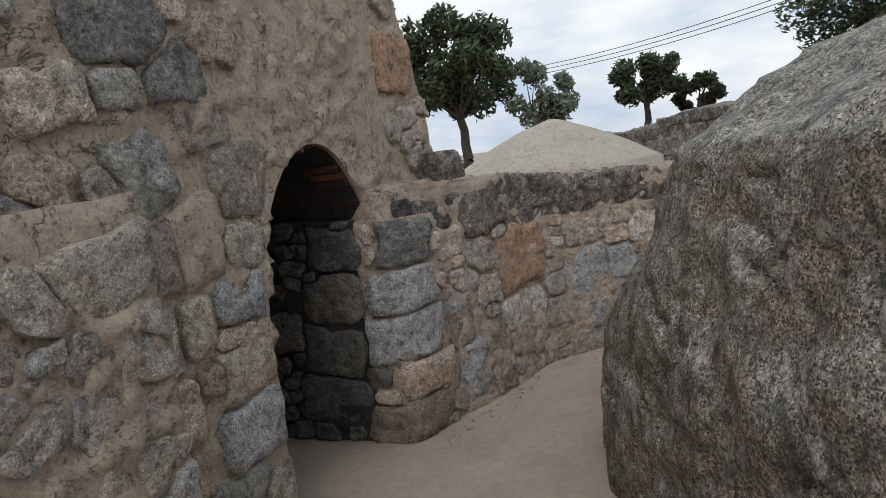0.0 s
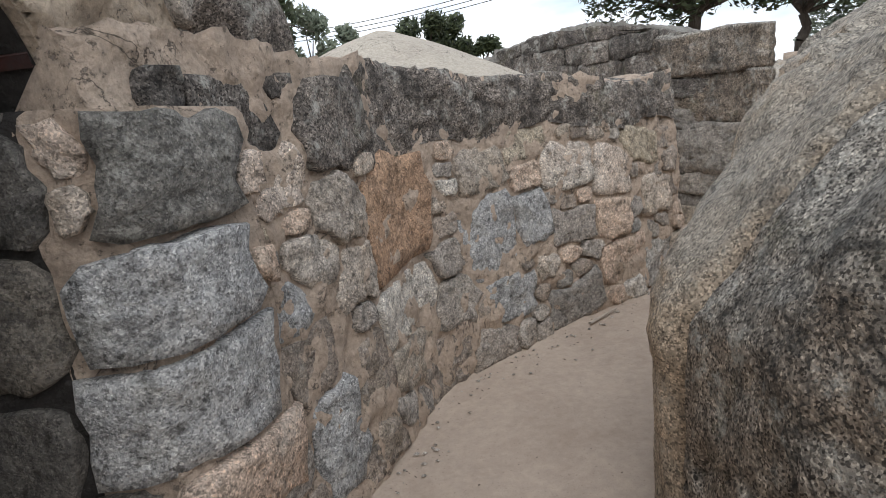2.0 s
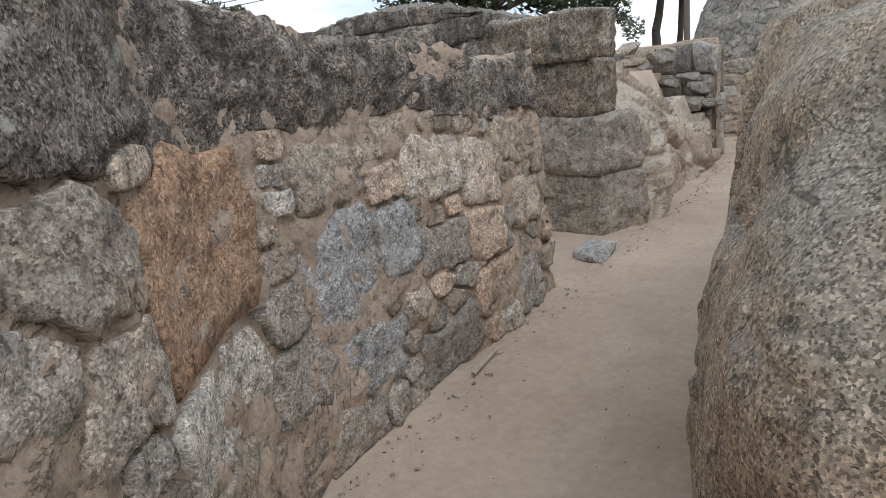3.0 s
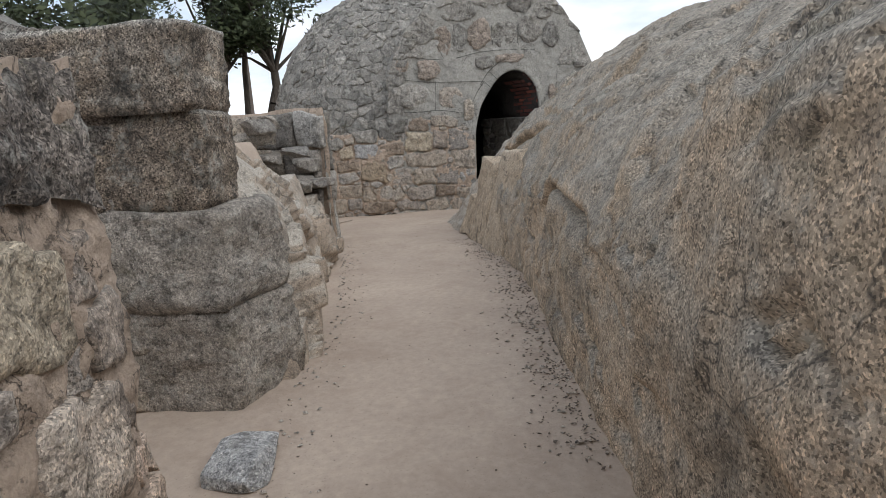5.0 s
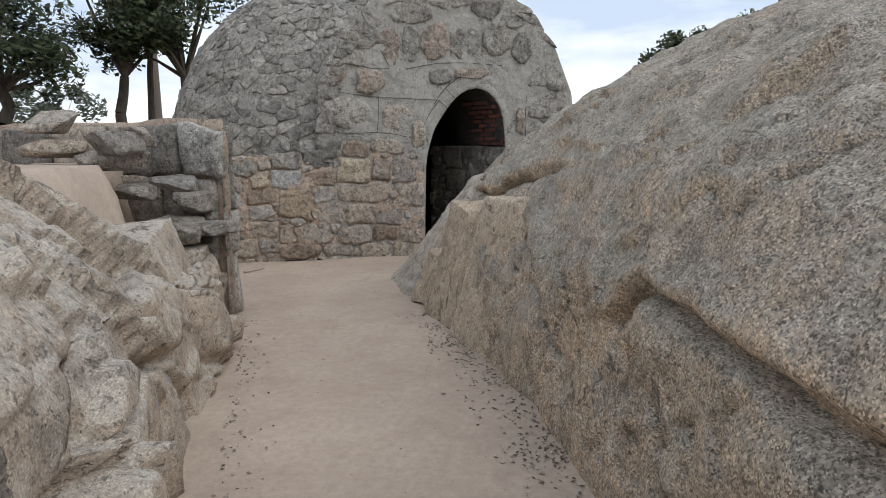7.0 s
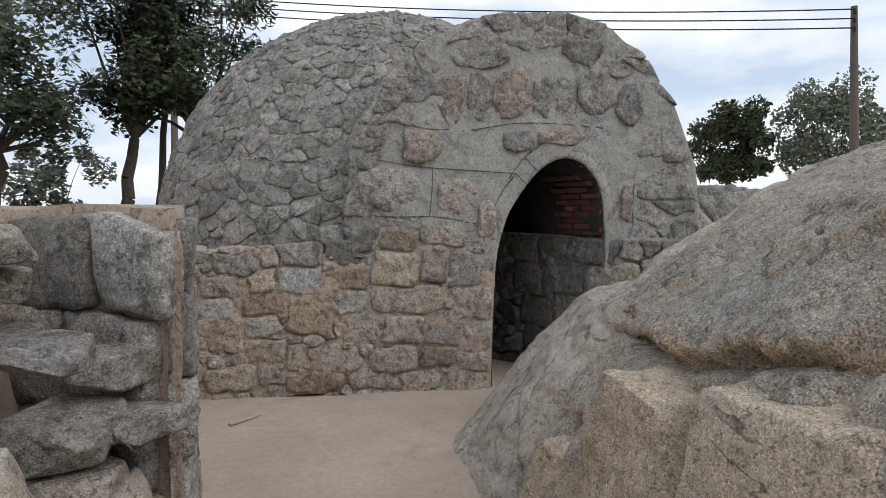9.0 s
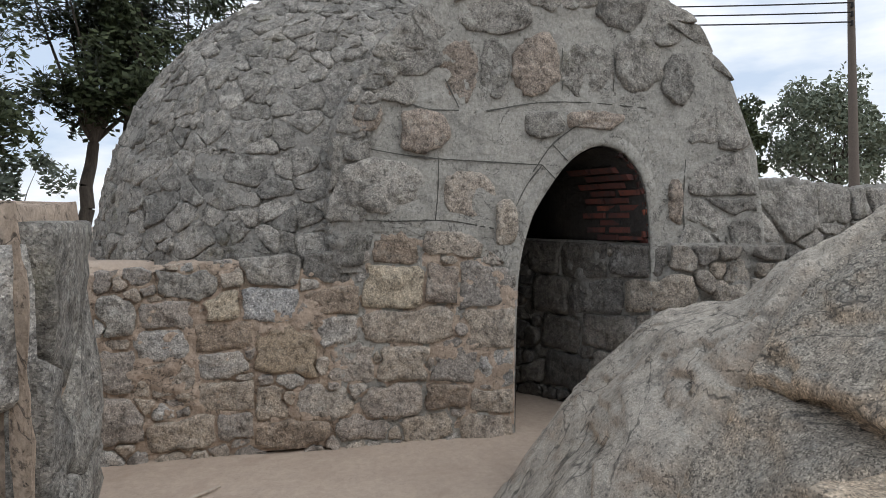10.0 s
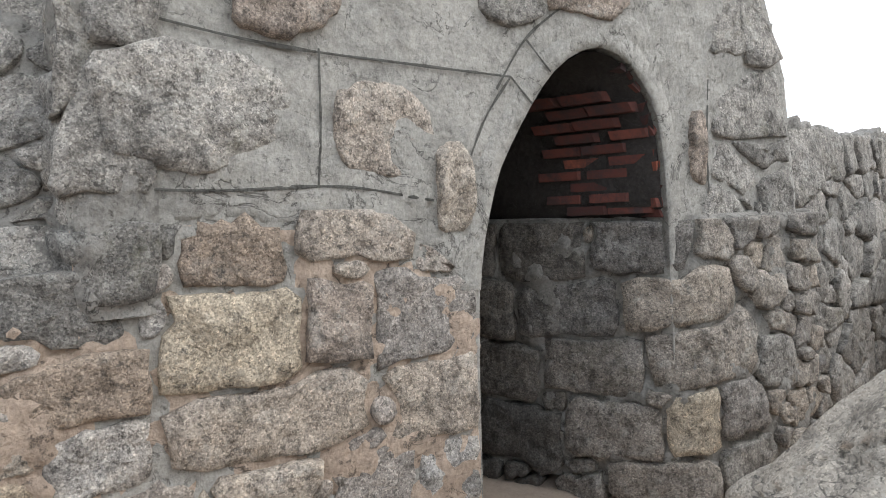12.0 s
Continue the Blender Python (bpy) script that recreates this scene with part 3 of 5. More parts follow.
# ---------------------------------------------------------------- rock outcrop beside the path
def outcrop(name, feet, heading, profile, top, material, label, seed, step=0.026, back=3.0, rough=0.05, cuts=(), materials=None, blocky=0.03, grooves=(), lip=1.0):
    """A long rock: feet on the ground, the way into the rock at each (degrees), and a profile
    (w1, h1, w2, h2, h3): set-back and height of the face's middle and shoulder, height 1.3 m further in.
    cuts: the shares of its length at which a joint splits it into blocks."""
    pts, length = spline(feet, 4000)
    raw = [0.0]
    for a, b in zip(feet, feet[1:]):
        raw.append(raw[-1] + math.hypot(b[0] - a[0], b[1] - a[1]))
    at = np.array(raw) / raw[-1]
    nu, nv = int(length / step), 150
    verts = []
    for i in range(nu):
        f = i / (nu - 1)
        p = pts[int(round(f * 3999))]
        ang = radians(np.interp(f, at, heading))
        into = Vector((math.cos(ang), math.sin(ang), 0))
        side = Vector((-into.y, into.x, 0))
        w1, h1, w2, h2, h3 = (np.interp(f, at, [row[k] for row in profile]) for k in range(5))
        ws, hs = [0.0, w1, w2, w2 + 0.5, w2 + 1.3, w2 + back], [-0.12, h1, h2, h2 + (h3 - h2) * 0.55, h3, h3 + top]
        run = [0.0]
        for k in range(5):
            run.append(run[-1] + math.hypot(ws[k + 1] - ws[k], hs[k + 1] - hs[k]) * (1.0 if k < 3 else 0.6))
        split = min([abs(f - c) * length for c in cuts] + [9.0])
        for j in range(nv):
            g = run[-1] * j / (nv - 1)
            w = sum(c * np.interp(g + o, run, ws) for o, c in ((-0.08, 0.25), (0, 0.5), (0.08, 0.25)))
            h = sum(c * np.interp(g + o, run, hs) for o, c in ((-0.08, 0.25), (0, 0.5), (0.08, 0.25)))
            q = Vector((p.x, p.y, 0)) + into * w + Vector((0, 0, h))
            steep = min(1.0, 0.35 + j / 30)
            k1 = noise.multi_fractal(q * 0.8 + Vector((seed, 0, 0)), 0.9, 2.1, 3) - 1.0
            n1 = k1 * rough * 1.3 + fbm(q + Vector((0, seed, 0)), 3.2, 2) * rough * 0.75 + fbm(q + Vector((0, seed, 5)), 11.0, 3) * rough * 0.16
            ridge = abs(fbm(q * 1.0 + Vector((0, 0, seed)), 1.5, 3) + 0.25 * q.z)
            n1 -= 0.055 * max(0.0, 1 - ridge / 0.035) * (rough / 0.05)
            n1 -= 0.10 * max(0.0, 1 - split / 0.07)
            cellp = q * 1.5 + Vector((fbm(q, 0.7, 2), fbm(q + Vector((7, 0, 0)), 0.7, 2), 0.6 * fbm(q + Vector((0, 7, 0)), 0.7, 2))) * 0.9 + Vector((seed, 0, 0))
            n1 += blocky * (noise.cell(cellp) + 0.6 * noise.cell(cellp * 2.3))
            for line in grooves:
                near, below = 9.0, 0.0
                for a, b in zip(line, line[1:]):
                    if abs((q - a).dot(into)) > 0.6 and abs((q - b).dot(into)) > 0.6:
                        continue
                    pa, pb = (Vector(((c - q).dot(side), c.z - q.z)) for c in (a, b))
                    t = min(max(-pa.dot(pb - pa) / max((pb - pa).length_squared, 1e-6), 0), 1)
                    foot = pa.lerp(pb, t)
                    if foot.length < near:
                        near, below = foot.length, foot.y
                near *= 1 + 0.5 * fbm(q, 4.0, 2)
                n1 -= 0.13 * math.exp(-((near / 0.028) ** 2))
                if below > 0:
                    n1 -= 0.07 * lip * math.exp(-near / 0.22)
                elif near < 9.0:
                    n1 += 0.03 * lip * math.exp(-near / 0.10)
            q -= into * n1 * steep * 0.8
            q.z += n1 * (0.7 if h > h2 else 0.15)
            verts.append(q)
    rock = tagged(new(name), label, "rock")
    marks = [0, *[int(c * (nu - 1)) for c in cuts], nu - 1]
    for b, (a, z) in enumerate(zip(marks, marks[1:])):
        mat = materials[b] if materials else material
        solid("rock_block", verts[a * nv : (z + 1) * nv], grid_faces(z - a + 1, nv), mat, rock)
    return rock


R_FEET = [(0.72, -2.5), (0.70, 1.5), (0.62, 3.4), (0.64, 4.15), (0.98, 4.80), (1.9, 5.28), (2.7, 5.48), (4.4, 5.93), (5.6, 6.25), (6.6, 6.50), (8.04, 7.08), (9.3, 7.75), (10.45, 8.16), (11.15, 7.65), (11.9, 6.5)]
R_HEAD = [0, 0, -5, -25, -55, -68, -72, -74, -72, -68, -62, -62, -85, -120, -150]
R_PROF = [(0.08, 0.95, 0.24, 1.76, 2.2), (0.08, 0.95, 0.24, 1.76, 2.2), (0.06, 0.95, 0.22, 1.70, 2.2), (0.06, 0.82, 0.40, 1.20, 1.95), (0.02, 0.74, 0.40, 1.20, 1.8),
          (0.02, 0.8, 0.12, 1.40, 1.8), (0.02, 0.7, 0.10, 1.30, 1.8), (0.05, 0.7, 0.28, 1.1, 1.85), (0.05, 0.75, 0.28, 1.15, 1.95), (0.08, 0.7, 0.35, 1.22, 2.05),
          (0.15, 0.6, 0.42, 1.08, 2.0), (0.28, 0.4, 0.65, 0.9, 1.78), (0.45, 0.30, 1.0, 0.95, 1.2), (0.08, 0.50, 0.60, 0.99, 1.15), (0.3, 0.25, 0.8, 0.60, 1.0)]
R_GROOVES = [[Vector(p) for p in line] for line in (
    [(5.97, 6.30, 0.66), (5.80, 6.25, 0.83), (5.34, 6.13, 0.80), (4.54, 5.91, 0.74), (4.1, 5.82, 0.58), (3.6, 5.68, 0.42)],
    [(5.75, 6.27, 0.62), (5.6, 6.24, 0.3), (5.45, 6.2, 0.0)],
    [(8.2, 6.93, 1.05), (8.15, 7.0, 0.6), (8.1, 7.06, 0.1)],
    [(8.2, 6.93, 0.88), (7.7, 6.75, 0.84), (7.2, 6.58, 0.70), (6.6, 6.44, 0.35)],
    [(9.3, 7.2, 0.95), (8.7, 6.95, 0.92), (8.2, 6.75, 1.05), (7.6, 6.5, 1.2)],
    [(9.0, 7.45, 0.55), (8.9, 7.5, 0.2), (8.8, 7.5, 0.0)], [(9.9, 7.75, 0.5), (9.5, 7.7, 0.25), (9.2, 7.68, 0.1)],
    )]
# The first block's darker granite also paints in its shade, up to the corner.
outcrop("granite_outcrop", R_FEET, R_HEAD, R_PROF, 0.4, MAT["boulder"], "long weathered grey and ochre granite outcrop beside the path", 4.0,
        cuts=(0.352, 0.735, 0.82), grooves=R_GROOVES, blocky=0.022, materials=(MAT["mossy_shaded"], MAT["boulder"], MAT["boulder"], MAT["ledge"]))

L_FEET = [(4.30, 7.42), (4.46, 7.34), (5.1, 7.56), (6.1, 8.0), (6.7, 8.2), (7.6, 8.56), (8.25, 8.84)]
L_HEAD = [100, 112, 112, 112, 112, 112, 112]
L_PROF = [(0.05, 0.5, 0.10, 0.88, 1.75), (0.05, 0.5, 0.10, 0.88, 1.85), (0.04, 0.5, 0.09, 0.80, 1.8), (0.05, 0.45, 0.12, 0.76, 1.6), (0.05, 0.4, 0.12, 0.62, 1.25), (0.04, 0.4, 0.10, 0.55, 0.75), (0.04, 0.4, 0.08, 0.55, 0.75)]
L_GROOVES = [[Vector(p) for p in line] for line in (
    [(4.4, 7.45, 0.62), (5.0, 7.6, 0.5), (5.6, 7.85, 0.56), (6.2, 8.1, 0.4)], [(5.0, 7.58, 0.8), (5.1, 7.56, 0.4), (5.2, 7.56, 0.0)],
    [(5.8, 7.95, 0.85), (6.0, 7.98, 0.45), (6.35, 8.1, 0.15)], [(6.7, 8.25, 0.7), (6.8, 8.24, 0.2), (7.2, 8.4, 0.0)])]
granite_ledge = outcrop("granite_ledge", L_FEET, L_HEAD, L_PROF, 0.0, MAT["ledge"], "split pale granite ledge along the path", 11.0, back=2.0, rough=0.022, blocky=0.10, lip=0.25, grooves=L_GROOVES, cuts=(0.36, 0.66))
for foot, z0, z1, m in (([(4.02, 7.42), (4.50, 7.36), (4.65, 8.7), (3.80, 8.5)], -0.1, 0.50, "dry"), ([(4.00, 7.40), (4.50, 7.37), (4.65, 8.7), (3.78, 8.5)], 0.48, 0.95, "dry"),
                        ([(4.03, 7.46), (4.36, 7.52), (4.75, 8.7), (3.80, 8.5)], 0.93, 1.38, "mossy_shaded"), ([(3.96, 7.46), (4.34, 7.50), (4.75, 8.7), (3.74, 8.5)], 1.36, 1.74, "mossy_shaded")):
    prism("rock_layer", foot, z1, MAT[m], "", base=z0, rough=0.045).parent = granite_ledge


# ---------------------------------------------------------------- wall beside the first bend
rng = random.Random(5)
low = Curtain([(-0.43, 4.72), (-0.12, 5.08), (0.2, 5.40), (0.55, 5.86), (0.9, 6.08), (1.5, 6.36), (2.1, 6.55), (2.83, 6.87)], batter=0.05, bulge=0.02)


def low_top(u):
    return 1.62 - 0.24 * min(1.0, u / 3.4) ** 1.3 + 0.02 * math.sin(u * 5)


wall_1 = wall_body("wall_1", low, low_top, 0.62, MAT["mortar"], "low retaining wall of granite rubble in sandy mortar")
LW = low.length

ROWS_1 = [(1.40, 0.92, 0.30, 0.22, "orange"), (2.10, 0.67, 0.21, 0.21, "blue"), (2.46, 0.71, 0.13, 0.15, "blue"), (0.84, 1.05, 0.12, 0.11, "coursed"), (0.38, 1.09, 0.11, 0.07, "yellow"), (0.58, 1.17, 0.16, 0.08, "rubble"),
          (0.47, 0.80, 0.16, 0.10, "blue"), (0.56, 0.58, 0.15, 0.11, "pink"), (0.66, 0.28, 0.10, 0.20, "blue"), (1.36, 0.53, 0.33, 0.10, "rubble"), (1.66, 0.13, 0.22, 0.13, "pink"), (2.02, 0.09, 0.20, 0.10, "coursed"),
          (2.22, 0.31, 0.19, 0.11, "blue"), (2.79, 0.94, 0.22, 0.13, "rubble"), (2.09, 1.00, 0.20, 0.08, "coursed"), (2.46, 0.93, 0.12, 0.07, "rubble")]
ROWS_1 += [(3.20, 0.86, 0.18, 0.15, "rubble"), (2.80, 0.58, 0.17, 0.10, "rubble"), (3.16, 0.56, 0.16, 0.11, "rubble"), (2.75, 0.14, 0.24, 0.11, "coursed"), (3.25, 0.28, 0.24, 0.13, "rubble"), (0.32, 0.42, 0.17, 0.17, "rubble"),
           (0.70, 0.92, 0.13, 0.08, "rubble"), (0.95, 0.78, 0.12, 0.09, "rubble"), (0.98, 0.42, 0.12, 0.13, "pink"), (1.36, 0.28, 0.21, 0.09, "coursed"), (3.50, 0.96, 0.22, 0.09, "yellow"), (2.47, 1.10, 0.18, 0.08, "yellow"),
           (1.80, 0.40, 0.14, 0.11, "rubble"), (3.66, 0.62, 0.18, 0.12, "rubble"), (3.62, 0.20, 0.20, 0.12, "coursed"), (1.00, 1.33, 0.26, 0.13, "dark_top"), (0.46, 1.38, 0.18, 0.10, "dark_top")]
under_cap = [(0.1, 0.0), (LW, 0.0), (LW, 1.04), (2.8, 1.18), (1.4, 1.2), (1.2, 1.50), (0.1, 1.54)]
bonded(wall_1, low.at, under_cap, ROWS_1, rng, lambda u, v: "dark_top" if v > 1.2 else rng.choice(("rubble", "rubble", "coursed", "pink")), grow=0.055, small=0.05, proud=0.026)


def weathered_cap():
    """The dark streaked coping along the wall's top, worn into the face below."""
    nu, verts = 150, []
    for i in range(nu):
        u = 1.05 + (LW - 0.012 - 1.05) * i / (nu - 1)
        top = low_top(u) + 0.012
        lo = 1.17 - 0.10 * max(0.0, (u - 2.8) / (LW - 2.8)) + 0.07 * fbm((u, 2, 0), 2.2, 3)
        rows = [(lo + (top - lo) * j / 17, 0.010 + 0.014 * min(1.0, j / 5) - 0.02 * max(0.0, (j - 14) / 3) ** 2) for j in range(18)] + [(top, -0.02 - 0.08 * j) for j in range(8)]
        for k, (v, d) in enumerate(rows):
            p = low.at(u, v, d)
            q = 0.018 * fbm(p, 4.0, 4) + 0.02 * fbm(p, 18.0, 3)
            fade = min(1.0, 8 * (u - 1.05))
            verts.append(low.at(u, v + (0.7 * q if k > 14 else 0), d * fade - 0.03 * (1 - fade) + (q if k < 18 else 0)))
    solid("coping", verts, grid_faces(nu, 26), MAT["dark_top"], wall_1, "dark lichen-streaked coping")


weathered_cap()

# its end beside the recess, and the rounded end that is the jamb of the archway
jamb = Curtain([(-1.62, 5.25), (-1.0, 4.98), (-0.54, 4.77), (-0.36, 4.80), (-0.14, 5.06)], batter=0.0, bulge=0.02)
JL = jamb.length
skin("jamb_core", [(JL - 0.64, -0.05), (JL, -0.05), (JL, 1.42), (JL - 0.64, 1.45)], jamb.at, MAT["mortar"], wall_1, depth=0.035)
# Inner part of the jamb: core and stones coloured dark for the shade.
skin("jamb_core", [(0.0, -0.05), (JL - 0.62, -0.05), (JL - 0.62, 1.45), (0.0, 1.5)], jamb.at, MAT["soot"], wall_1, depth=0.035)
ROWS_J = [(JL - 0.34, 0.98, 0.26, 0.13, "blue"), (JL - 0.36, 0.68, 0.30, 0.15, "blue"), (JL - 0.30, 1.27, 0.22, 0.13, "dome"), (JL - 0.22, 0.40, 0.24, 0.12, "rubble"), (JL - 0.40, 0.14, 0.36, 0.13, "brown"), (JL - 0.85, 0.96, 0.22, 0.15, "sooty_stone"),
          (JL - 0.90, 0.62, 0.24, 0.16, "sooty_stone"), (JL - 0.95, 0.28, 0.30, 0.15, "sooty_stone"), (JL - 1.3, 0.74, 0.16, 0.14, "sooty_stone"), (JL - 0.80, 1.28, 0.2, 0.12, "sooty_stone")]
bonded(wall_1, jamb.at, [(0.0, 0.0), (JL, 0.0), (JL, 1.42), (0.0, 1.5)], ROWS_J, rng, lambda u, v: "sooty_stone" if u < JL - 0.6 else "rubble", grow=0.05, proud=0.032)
endw = Curtain([(2.83, 6.87), (2.62, 7.36)])
coursed(wall_1, endw.at, [(0.06, 0.0), (endw.length, 0.0), (endw.length, 1.25), (0.06, 1.25)], rng, lambda u, v: MAT["rubble"], 0.22, 0.3)


# ---------------------------------------------------------------- rear wall of the recess, running north
rear = Curtain([(2.3, 12.6), (2.7, 11.2), (3.3, 9.1), (3.7, 8.5), (4.0, 7.8)], batter=0.03, bulge=0.03)


def rear_top(u):
    return 1.86 - 0.1 * math.sin(u * 1.3) - 0.16 * max(0.0, (u - rear.length + 1.0))


wall_2 = wall_body("wall_2", rear, rear_top, 0.5, MAT["dome_mortar"], "dry-stone wall of dark lichened granite blocks")
RL = rear.length
coursed(wall_2, rear.at, [(0.0, 0.0), (RL, 0.0)] + [(RL * k / 10, rear_top(RL * k / 10)) for k in range(10, -1, -1)], rng, lambda u, v: MAT["dark_top"] if v > 1.3 else MAT["dry"], 0.17, 0.42, proud=0.06, gap=0.006)


# ---------------------------------------------------------------- kilns: arched front, gable, chamber
class Front:
    """The plane of a front: u along it, v up, d out of it."""

    def __init__(self, a, b):
        self.a, self.way = Vector(a), (Vector(b) - Vector(a)).normalized()
        self.out = Vector((self.way.y, -self.way.x))

    def at(self, u, v, d=0.0):
        p = self.a + self.way * u + self.out * d
        return Vector((p.x, p.y, v))


def arch_ring(name, front, path, width, depth, material, parent):
    """A raised band of plaster that follows the edge of an arch."""
    verts, n = [], len(path)
    for k, (u, v) in enumerate(path):
        a, b = path[max(k - 1, 0)], path[min(k + 1, n - 1)]
        t = Vector((b[0] - a[0], b[1] - a[1])).normalized()
        o = Vector((-t.y, t.x))
        w = width * (1 + 0.12 * fbm((u, v, 1), 4.0, 2))
        verts += [front.at(u, v, -0.1), front.at(u, v, depth * 0.8), front.at(u + o.x * 0.03, v + o.y * 0.03, depth), front.at(u + o.x * w * 0.9, v + o.y * w * 0.9, depth), front.at(u + o.x * w, v + o.y * w, -0.02)]
    return solid(name, verts, grid_faces(n, 5), material, parent)


def tunnel(name, front, path, depth, material, parent, out=0.0, splay=0.0):
    """The lining of an archway, running in from the front."""
    rows = 9
    verts = []
    mu = (path[0][0] + path[-1][0]) / 2
    for u, v in path:
        u, v = u + (mu - u) * 0.02, v - 0.012
        for j in range(rows):
            inward = depth * j / (rows - 1)
            p = front.at(u + (0.22 * (v < 1.33) - min(inward, 0.8)) * splay * (u > mu), v, out - inward)
            verts.append(p + Vector((fbm(p, 4.0, 2), fbm(p + Vector((9, 0, 0)), 4.0, 2), 0.3 * fbm(p, 3.0, 2))) * 0.02 * (j > 0))
    return solid(name, verts, grid_faces(len(path), rows), material, parent)


def brick_course(parent, face, u0, v0, nu, nv, rng, chance=0.8):
    for r in range(nv):
        for k in range(nu):
            if rng.random() > chance:
                continue
            u, v = u0 + (k + 0.5 * (r % 2)) * 0.20 + rng.uniform(-0.01, 0.01), v0 + r * 0.058
            w, h, d = 0.194 * rng.uniform(0.8, 1), 0.051, rng.uniform(0.015, 0.045)
            box = [(0, 0, -0.06), (w, 0, -0.06), (w, h, -0.06), (0, h, -0.06), (0.006, 0.005, d), (w - 0.006, 0.005, d), (w - 0.006, h - 0.005, d), (0.006, h - 0.005, d)]
            solid("brick", [face(u + a, v + b, c) for a, b, c in box], [(4, 5, 6, 7), (0, 1, 5, 4), (1, 2, 6, 5), (2, 3, 7, 6), (3, 0, 4, 7)], MAT["brick"], parent, smooth=False)


def brick_ring(parent, front, path, lo, hi, rng, depth=0.26, turn=1):
    """Bricks on edge round an arch, from share lo to share hi of its path, standing a little into the opening."""
    n = len(path)
    k = lo * (n - 1)
    while k < hi * (n - 1):
        i = int(k)
        a, b = Vector(path[i]), Vector(path[min(i + 1, n - 1)])
        p, t = a.lerp(b, k - i), (b - a).normalized()
        o = Vector((t.y, -t.x))
        w, stand = 0.042 * rng.uniform(0.7, 1.15), rng.uniform(-0.015, 0.035)
        back = depth * rng.uniform(0.7, 1.0)
        if rng.random() < 0.88:
            vs = []
            for d in (-0.025, -back):
                for side, rise in ((0, -0.03), (w, -0.03), (w, stand), (0, stand)):
                    q = p + t * side + o * rise
                    vs.append(front.at(q.x, q.y, d + rng.uniform(-0.02, 0.012)))
            solid("brick", vs, [(0, 1, 2, 3), (7, 6, 5, 4), (3, 2, 6, 7), (0, 3, 7, 4), (1, 5, 6, 2)], MAT["brick"], parent, smooth=False)
        k += 0.056 / max((b - a).length, 1e-4)


# first kiln
front_a = Front((-1.05, 3.68), (-0.5, 4.95))
ARCH_A = [(0.22, -0.05), (0.20, 0.6), (0.24, 1.12), (0.30, 1.46), (0.43, 1.70), (0.60, 1.86), (0.80, 1.93), (1.00, 1.88), (1.17, 1.70), (1.29, 1.48), (1.42, 0.80), (1.50, -0.05)]
ARCH_A = [tuple(p) for p in spline(ARCH_A, 48)[0]]
OUT_A = [(-3.4, -0.05), *ARCH_A, (2.25, -0.05), (2.34, 1.2), (2.36, 2.0), (2.22, 2.4), (2.03, 2.88), (1.75, 3.3), (1.2, 3.6), (0.5, 3.7), (-0.5, 3.6), (-1.5, 3.4), (-2.4, 3.1), (-3.4, 2.9)]
kiln_a = tagged(new("old_kiln"), "old stone kiln with a pointed brick-lined arch and tan plaster", "kiln")
slab_from_outline("front_wall", OUT_A, front_a.at, 0.0, -0.55, MAT["tan_plaster"], kiln_a)
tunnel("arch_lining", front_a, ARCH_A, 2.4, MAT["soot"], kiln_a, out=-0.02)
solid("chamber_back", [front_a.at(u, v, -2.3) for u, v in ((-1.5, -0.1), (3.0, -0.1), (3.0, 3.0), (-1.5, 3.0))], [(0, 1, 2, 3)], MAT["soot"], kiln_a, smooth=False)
skin("plaster_coat", OUT_A, front_a.at, MAT["tan_plaster"], kiln_a, cell=0.025, depth=0.055)
face_a = [(-3.4, 0.0), (0.20, 0.0), (0.18, 1.12), (0.24, 1.52), (0.38, 1.75), (0.58, 1.95), (0.8, 2.03), (1.05, 1.98), (1.27, 1.76), (1.4, 1.5), (1.7, 1.5), (2.30, 1.5), (2.34, 2.0), (2.2, 2.4), (2.0, 2.88), (1.7, 3.27), (1.2, 3.55), (0.5, 3.65), (-0.5, 3.55), (-1.5, 3.35), (-2.4, 3.05), (-3.4, 2.85)]
ROWS_A = [(0.03, 0.94, 0.17, 0.13, "yellow"), (0.19, 1.78, 0.17, 0.16, "pink"), (-0.14, 1.54, 0.15, 0.18, "tan_plaster"), (-0.37, 1.50, 0.08, 0.14, "pink"), (0.0, 0.66, 0.20, 0.13, "blue"), (0.06, 1.25, 0.17, 0.11, "blue"), (0.02, 1.09, 0.16, 0.05, "rubble"),
          (0.08, 1.48, 0.11, 0.09, "coursed"), (0.0, 2.02, 0.15, 0.08, "pink"), (-0.37, 1.82, 0.12, 0.14, "dome"), (1.86, 2.42, 0.22, 0.18, "orange"), (-0.46, 1.18, 0.13, 0.12, "rubble"), (-0.44, 0.86, 0.15, 0.13, "rubble"), (-0.25, 1.20, 0.08, 0.10, "yellow"),
          (-0.36, 2.40, 0.22, 0.13, "dome"), (-0.12, 2.24, 0.12, 0.11, "dome"), (-0.2, 0.35, 0.2, 0.13, "dome")]

def bare_a(u, v):
    return (0.25 < u < 1.8 and 2.0 < v < 2.95) or (1.25 < u < 1.75 and 1.5 < v < 2.5) or fbm((u, v, 2), 1.6, 2) > 0.45


bonded(kiln_a, front_a.at, face_a, ROWS_A, rng, lambda u, v: rng.choice(("rubble", "rubble", "coursed", "dome", "yellow_brown")), grow=0.055, small=0.07, proud=0.045, tries=1500, bare=bare_a)


def butt_at(u, v, d=0.0):
    return front_a.at(u, v, d + 0.16)


